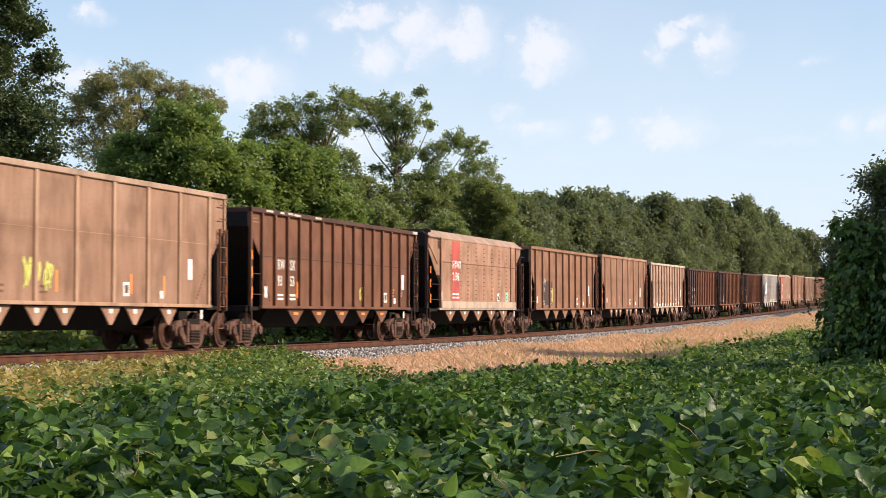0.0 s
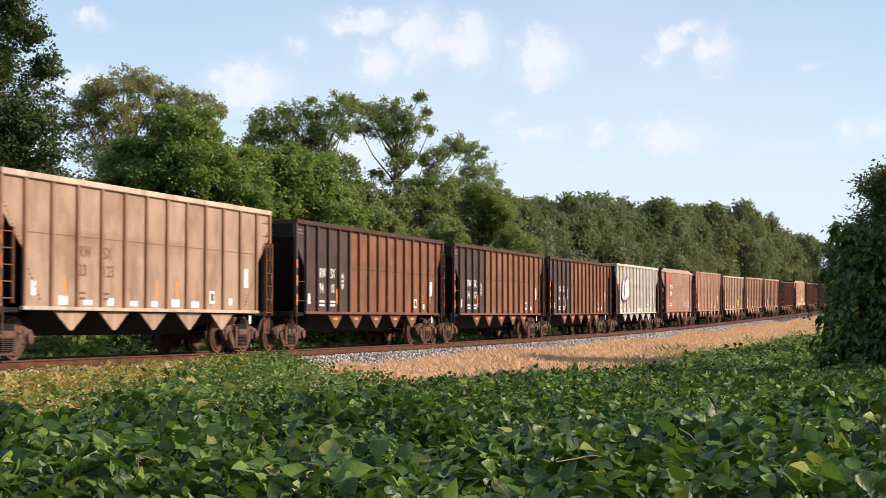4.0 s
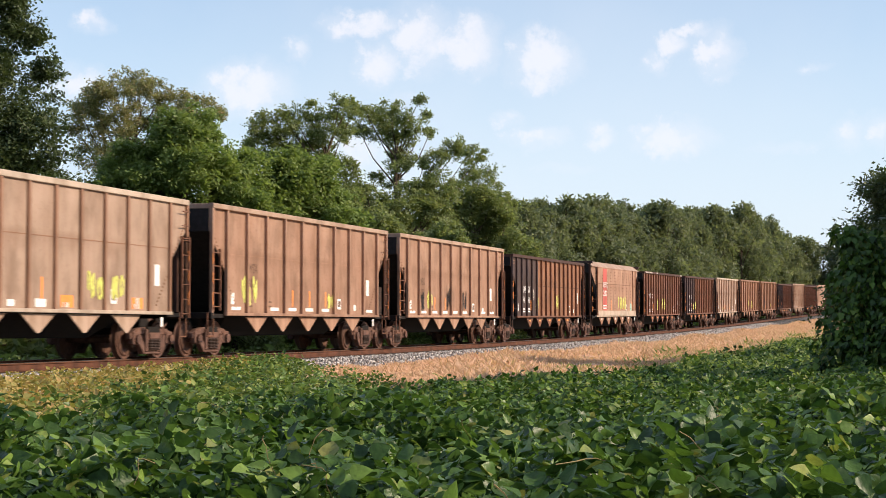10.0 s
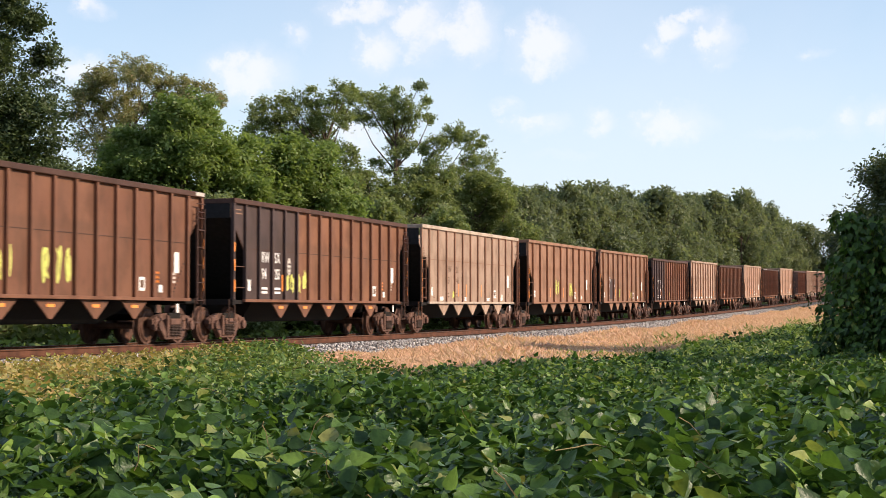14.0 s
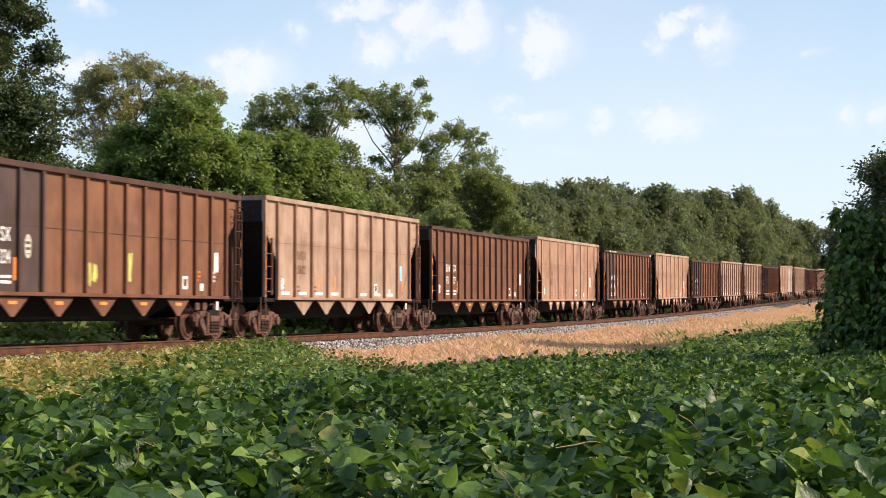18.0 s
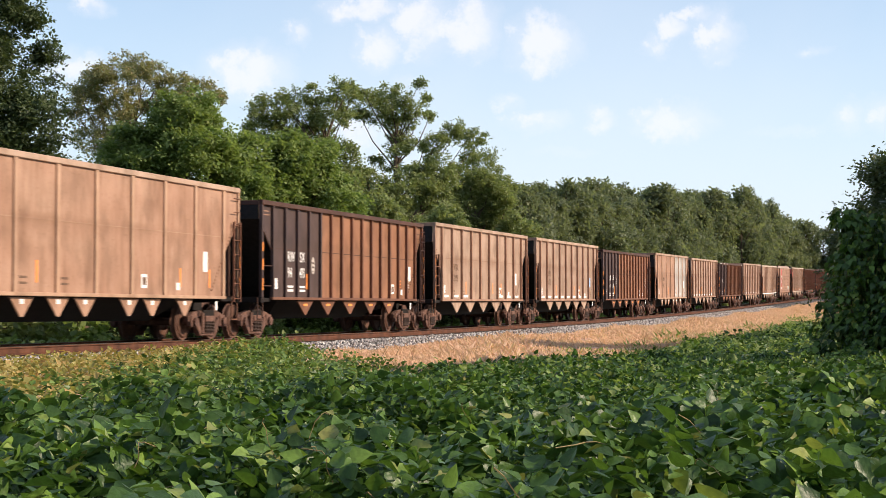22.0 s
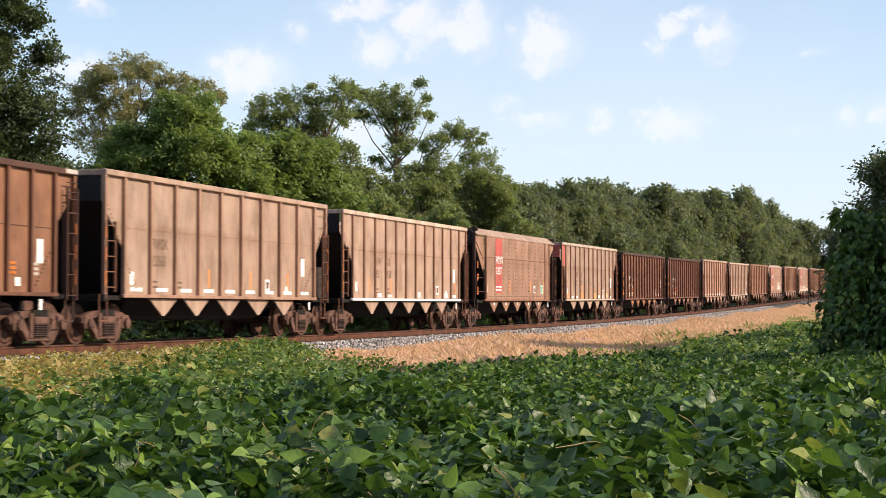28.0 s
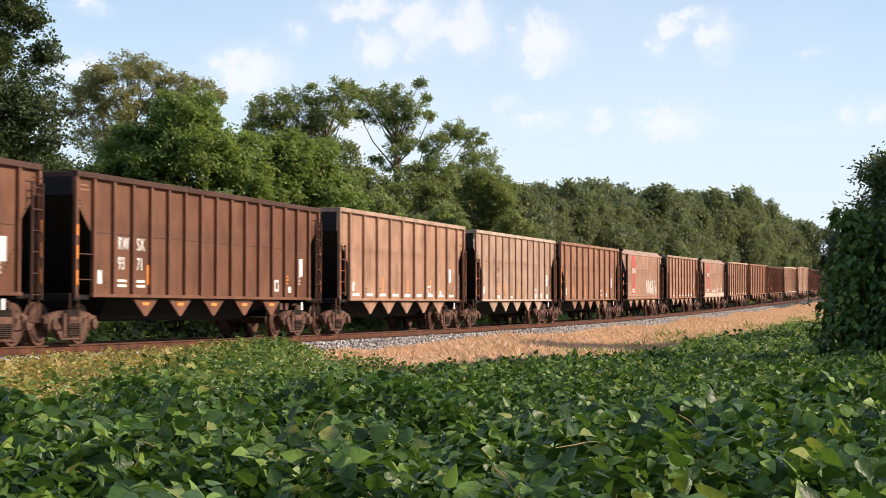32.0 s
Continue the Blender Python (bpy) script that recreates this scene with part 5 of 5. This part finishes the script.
def vine_bed(name, n, y0, y1, size, material, pick, label, seed, parts=False):
    r = np.random.default_rng(seed)
    y = np.sqrt(y0 * y0 + (y1 * y1 - y0 * y0) * r.random(n))
    x = (r.random(n) * 2 - 1) * (0.268 * y + 1.2)
    z, edge, left = canopy(x, y)
    keep = pick(x, y, edge, left, r)
    x, y, z = x[keep], y[keep], z[keep]
    n = len(x)
    z = z - 0.48 * r.random(n) ** 1.7 + 0.10 * r.random(n) ** 2
    t = turns_of(6.28 * r.random(n), r.normal(0.2, 0.6, n), r.normal(0, 0.55, n))
    size = size * (0.55 + 0.8 * r.random(n))
    near = np.argsort(y)[:300] if parts else []
    rest = np.setdiff1d(np.arange(n), near)
    place = np.stack([x, y, z], 1)
    near_by = y0 < 12
    ob = instances(name, TRIPLE if near_by else LIGHT, TRIPLEF if near_by else LIGHTF, place[rest], t[rest], size[rest], material)
    for i in near:
        leaf = new("leaf", LEAF_ME)
        leaf.parent = ob
        leaf.matrix_local = Matrix.Translation(place[i]) @ Matrix(t[i].tolist()).to_4x4() @ Matrix.Scale(float(size[i]), 4)
    return tagged(ob, label, "vines", kind="stuff")


LEAF_ME = bpy.data.meshes.new("leaf")
LEAF_ME.from_pydata(TRIPLE, [], TRIPLEF)
LEAF_ME.materials.append(VINE)
lush = lambda x, y, e, l, r: (e > r.random(len(x)) * 0.8 + 0.1)
vine_bed("kudzu", 19000, 4.0, 14, 0.086, VINE, lush, "thick bed of dark green kudzu leaves covering the ground", 1, True)
vine_bed("kudzu", 46000, 14, 32, 0.083, VINE, lush, "thick bed of dark green kudzu leaves covering the ground", 2)
vine_bed("kudzu", 34000, 32, 100, 0.135, VINE, lush, "thick bed of dark green kudzu leaves covering the ground", 3)
# paler leaves mixed in: extra brightness of the far bed put into colour
vine_bed("young_kudzu", 52000, 15, 90, 0.095, FRESH, lush, "lighter-coloured kudzu leaves mixed in to brighten the far bed", 6)
beyond = lambda x, y, e, l, r: (l > 0.3 + 0.5 * r.random(len(x))) & (e < 0.9) & (along(x, y)[1] > 3.3)
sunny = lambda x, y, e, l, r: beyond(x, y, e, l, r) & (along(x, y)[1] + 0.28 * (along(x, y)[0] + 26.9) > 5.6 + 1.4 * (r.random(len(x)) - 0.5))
yellow = lambda x, y, e, l, r: beyond(x, y, e, l, r) & (along(x, y)[1] + 0.28 * (along(x, y)[0] + 26.9) <= 6.0 + 1.4 * (r.random(len(x)) - 0.5))
vine_bed("kudzu", 50000, 20, 48, 0.10, SUN_TONED, sunny, "green kudzu leaves climbing towards the track", 4)
vine_bed("parched_kudzu", 42000, 20, 48, 0.09, PARCHED, yellow, "yellowed kudzu leaves browning beside the ballast", 5)

# vine-grown bush
def vine_bush(x, y, masses, label, seed):
    ob = tagged(new("vine_bush"), label, "bush")
    ob.matrix_world = pose(x, y, ground_z(x, y) - 0.1)
    r = np.random.default_rng(seed)
    bm = bmesh.new()
    for bx, by, bz, rad in masses[:7]:
        rod(bm, (0.2 * bx, 0.2 * by, 0), (bx, by, bz), 0.06, 6, 0.02)
    part("stem", bm, BARK, ob)
    pts, yaw = [], []
    for bx, by, bz, rad in masses:
        n = int(1150 * rad * rad) + 30
        v = r.normal(size=(n, 3))
        v /= np.linalg.norm(v, axis=1)[:, None]
        pts.append(v * (rad * (0.62 + 0.45 * r.random(n)))[:, None] + np.array([bx, by, bz]))
        yaw.append(np.arctan2(v[:, 1], v[:, 0]))
    pts, yaw = np.concatenate(pts), np.concatenate(yaw)
    ok = pts[:, 2] > 0.05
    pts, yaw = pts[ok], yaw[ok]
    n = len(pts)
    t = turns_of(yaw + r.normal(0, 0.5, n), r.normal(0.75, 0.35, n), r.normal(0, 0.4, n))
    instances("crown", LEAF, LEAFF, pts, t, 0.115 * (0.6 + 0.7 * r.random(n)), VINE, ob)
    return ob


vine_bush(8.9, 34, [(-1.1, -0.3, 1.6, 0.62), (-0.85, 0, 2.4, 0.62), (-1.15, -0.4, 0.9, 0.75), (-1.6, -0.5, 0.5, 0.5), (-0.7, 0, 2.95, 0.5), (0.2, -0.6, 1.6, 1.2), (-0.2, -0.8, 0.8, 1.1),
                    (-0.1, 0, 2.8, 0.75), (1.2, -0.4, 1.8, 1.2), (1.2, -0.7, 0.7, 1.0), (-1.2, 0, 3.35, 0.2), (-0.95, 0, 3.3, 0.22), (1.7, 0, 2.3, 1.2), (2.4, -0.5, 1.0, 1.2), (0.8, 0, 2.75, 0.8)],
          "tall bush smothered in dark green kudzu", 80)
tree("tree", 15.3, 53.5, 6.5, 3.3, DEEP, 81, "low spreading dark green tree behind the vines", 0.08, count=420, fill=0.8, tight=1.9, leaf=0.15)
# added out of view on the right, there only to shade the bush
tree("tree", 12.5, 32.5, 7.2, 3.0, DEEP, 82, "unseen dark green tree added to shade the vine bush", 0.08, count=170, fill=0.8, tight=1.8, leaf=0.36)

# bare stems and runners over the leaves
bm = bmesh.new()
rs = random.Random(17)
for i in range(120):
    y = 5 + 22 * rs.random() ** 1.4
    x = rs.uniform(-1, 1) * (0.25 * y)
    z = float(canopy(np.array([x]), np.array([y]))[0][0])
    p = Vector((x, y, z - 0.05))
    d = Vector((rs.uniform(-1, 1), rs.uniform(-0.6, 0.6), rs.uniform(0.1, 0.9)))
    for k in range(5):
        q = p + d * rs.uniform(0.05, 0.09)
        rod(bm, p, q, 0.002 + 0.001 * rs.random(), 4)
        p, d = q, d + Vector((rs.uniform(-0.4, 0.4), rs.uniform(-0.4, 0.4), rs.uniform(-0.5, 0.1)))
for i in range(46):      # dead stalks at the edge of the dry grass
    x, y, z, a = line(-19 + 45 * rs.random())
    u = rs.uniform(5, 11)
    p = Vector((x + math.cos(a) * u, y - math.sin(a) * u, 0))
    p.z = ground_z(p.x, p.y)
    d = Vector((rs.uniform(-0.3, 0.3), rs.uniform(-0.3, 0.3), 1))
    for k in range(4):
        q = p + d * rs.uniform(0.12, 0.22)
        rod(bm, p, q, 0.006 - 0.001 * k, 4)
        p, d = q, d + Vector((rs.uniform(-0.4, 0.4), rs.uniform(-0.4, 0.4), 0))
stems = part("vine_stems", bm, plain("dry_stem", (0.26, 0.19, 0.09), 0.9, vary=0.4))
tagged(stems, "thin dry runners sticking out of the kudzu", "vines", kind="stuff")

# ---- dry grass on the verge, weeds beyond the track ----
STRAW = leafy("dry_grass", [(0.0, (0.58, 0.36, 0.265)), (0.4, (0.66, 0.43, 0.325)), (0.9, (0.75, 0.53, 0.41)), (1.0, (0.54, 0.42, 0.26))], 0.42, 0.9)
BLADE = [(-0.010, 0, 0), (0.010, 0, 0), (0.009, 0.25, 0.5), (0.0, 0.8, 0.72)]
BLADEF = [(0, 1, 2), (0, 2, 3)]


def tuft(x, y):
    """How far the flattened grass stands off the soil: soft hummocks."""
    return 0.05 + 0.16 * abs(clump(x, y, 0.3, 4.0)) + 0.10 * max(0.0, clump(x, y, 0.11, 9.0))


def scatter(name, n, s0, s1, u0, u1, power, shape, faces, size, material, label, category, seed, tip=0.3, lift=0.0, pick=None):
    r = np.random.default_rng(seed)
    s = s0 + (s1 - s0) * r.random(n) ** power
    u = u0 + (u1 - u0) * r.random(n)
    x, y, z = heights(s, u)
    if category == "grass":
        z = z + np.array([tuft(p, q) for p, q in zip(x, y)])
    pts = np.stack([x, y, z + lift * r.random(n)], 1)
    if pick is not None:
        keep = pick(s, u)
        pts = pts[keep]
    n = len(pts)
    lush_k = 0.6 + 0.5 * np.sin(0.9 * pts[:, 0]) * np.sin(0.6 * pts[:, 1]) ** 2
    yaw = r.normal(2.6, 1.6, n) if category == "grass" else 6.28 * r.random(n)
    ob = instances(name, shape, faces, pts, turns_of(yaw, r.normal(0, tip, n), r.normal(0, tip, n)), size * (0.5 + r.random(n)) * lush_k, material)
    return tagged(ob, label, category, kind="stuff")


scatter("dry_grass", 250000, -30, 170, 3.35, 12.5, 1.7, BLADE, BLADEF, 0.30, STRAW, "dry straw-coloured grass on the verge", "grass", 90, pick=lambda s, u: s > -18.1 - 2.2 * (u - 5.2))
scatter("green_grass", 7000, -12, 150, 9.0, 12.5, 1.3, BLADE, BLADEF, 0.4, FRESH, "green blades growing through the dry grass", "grass", 93)
scatter("weeds", 20000, -34, 120, -15, -2.9, 1.3, LEAF, LEAFF, 0.2, FRESH, "bright green weeds beyond the track", "weeds", 91, 0.6, 0.7)

# the verge under the dry grass
straw_ground = plain("straw_ground", (0.62, 0.41, 0.295), 0.95, vary=0.22, scale=1.1)


def tufted(x, y):
    """The verge rolls in low tufts."""
    return ground_z(x, y) + tuft(x, y) - 0.03


verge = sheet("verge", [-40 + 0.7 * i for i in range(180)] + [86 + 3 * i for i in range(46)], [3.4, 3.6, 3.9, 4.5, 5.3, 6.2, 7.2, 8.2, 9.2, 10.2, 11.2, 12.4], tufted, straw_ground, 0.05)
tagged(verge, "strip of flattened dry grass between ballast and vines", "verge", kind="structure")

# sleepers, one by one
tie_me = None
for i in range(300):
    s = -45 + 0.55 * i
    x, y, z, a = line(s)
    if tie_me is None:
        bm = box(bmesh.new(), -0.115, 0.115, -1.3, 1.3, -0.2, 0.0, 0.012)
        t = part("sleeper", bm, TIE, track)
        tie_me = t.data
    else:
        t = new("sleeper", tie_me)
        t.parent = track
    t.matrix_local = pose(x, y, z - 0.185, 0, 0, 90 - math.degrees(a) + rw.uniform(-1, 1))


# ---- what moves ----
TREND = [(0, 0.0), (4, 0.6), (8, 0.2), (11, -0.2), (14, -1.2), (17, -0.9), (20, 0.5), (23, 1.5), (26, 1.7), (29, 2.2), (32, 2.1), (35, 1.6), (38, 0.2), (40, 0.9), (44, 0.2), (60, 0.2)]


NUDGE = [(0, 0.17), (1, 0.15), (3, -0.2), (4, -0.6), (5, -0.9), (6, -0.4), (7, 0.0), (8, 0.2), (9, 0.6), (10, 0.5), (11, -0.2), (12, -0.26), (13, -0.37), (14, -0.6), (15, -0.66), (16, -0.3), (17, -0.12),
         (18, 0.2), (19, 0.0), (21, -0.2), (22, 0.2), (23, 0.08), (26, 0.05), (27, 0.35), (29, 0.0), (31, -0.3), (32, 0.4), (34, 0.1), (40, 0.05), (41, 0.45), (44, 0.2), (60, 0.2)]


def ahead(t):
    """How far the train has come since 16 s."""
    q = t - 16
    return 20.126 * q + 0.01925 * q * q - 7.38e-4 * q ** 3 - 5.05e-6 * q ** 4


def car_pose(s, bogie):
    """A car's pose with its two trucks on the line, its middle at s."""
    a, b2 = line(s - bogie), line(s + bogie)
    d = Vector((b2[0] - a[0], b2[1] - a[1], b2[2] - a[2]))
    m = pose((a[0] + b2[0]) / 2, (a[1] + b2[1]) / 2, (a[2] + b2[2]) / 2, 0, -math.degrees(math.atan2(d.z, d.xy.length)), 0)
    m = Matrix.Translation(m.translation) @ Matrix.Rotation(math.atan2(d.y, d.x), 4, "Z") @ Matrix.Rotation(-math.atan2(d.z, d.xy.length), 4, "Y")
    return m


def motions():
    for i, car in enumerate(CARS):
        off = np.interp(i, [k for k, _ in TREND], [v for _, v in TREND])
        middle = -337.08 + 16.094 * i + off + np.interp(i, [k for k, _ in NUDGE], [v for _, v in NUDGE])
        walk(car, [(t, car_pose(middle - ahead(t), car["bogie"])) for t in [0.5 * j for j in range(65)]])
    # all wheels roll together
    first = AXLES[0]
    walk(first, [(j / 30, pose(0, 0, 0.457) @ Matrix.Rotation(-(ahead(j / 30) - ahead(0)) / 0.457, 4, "Y")) for j in range(961)])
    keys = first.animation_data
    for w in AXLES[1:]:
        w.rotation_mode = "QUATERNION"
        w.animation_data_create()
        w.animation_data.action = keys.action
        w.animation_data.action_slot = keys.action_slot


motions()
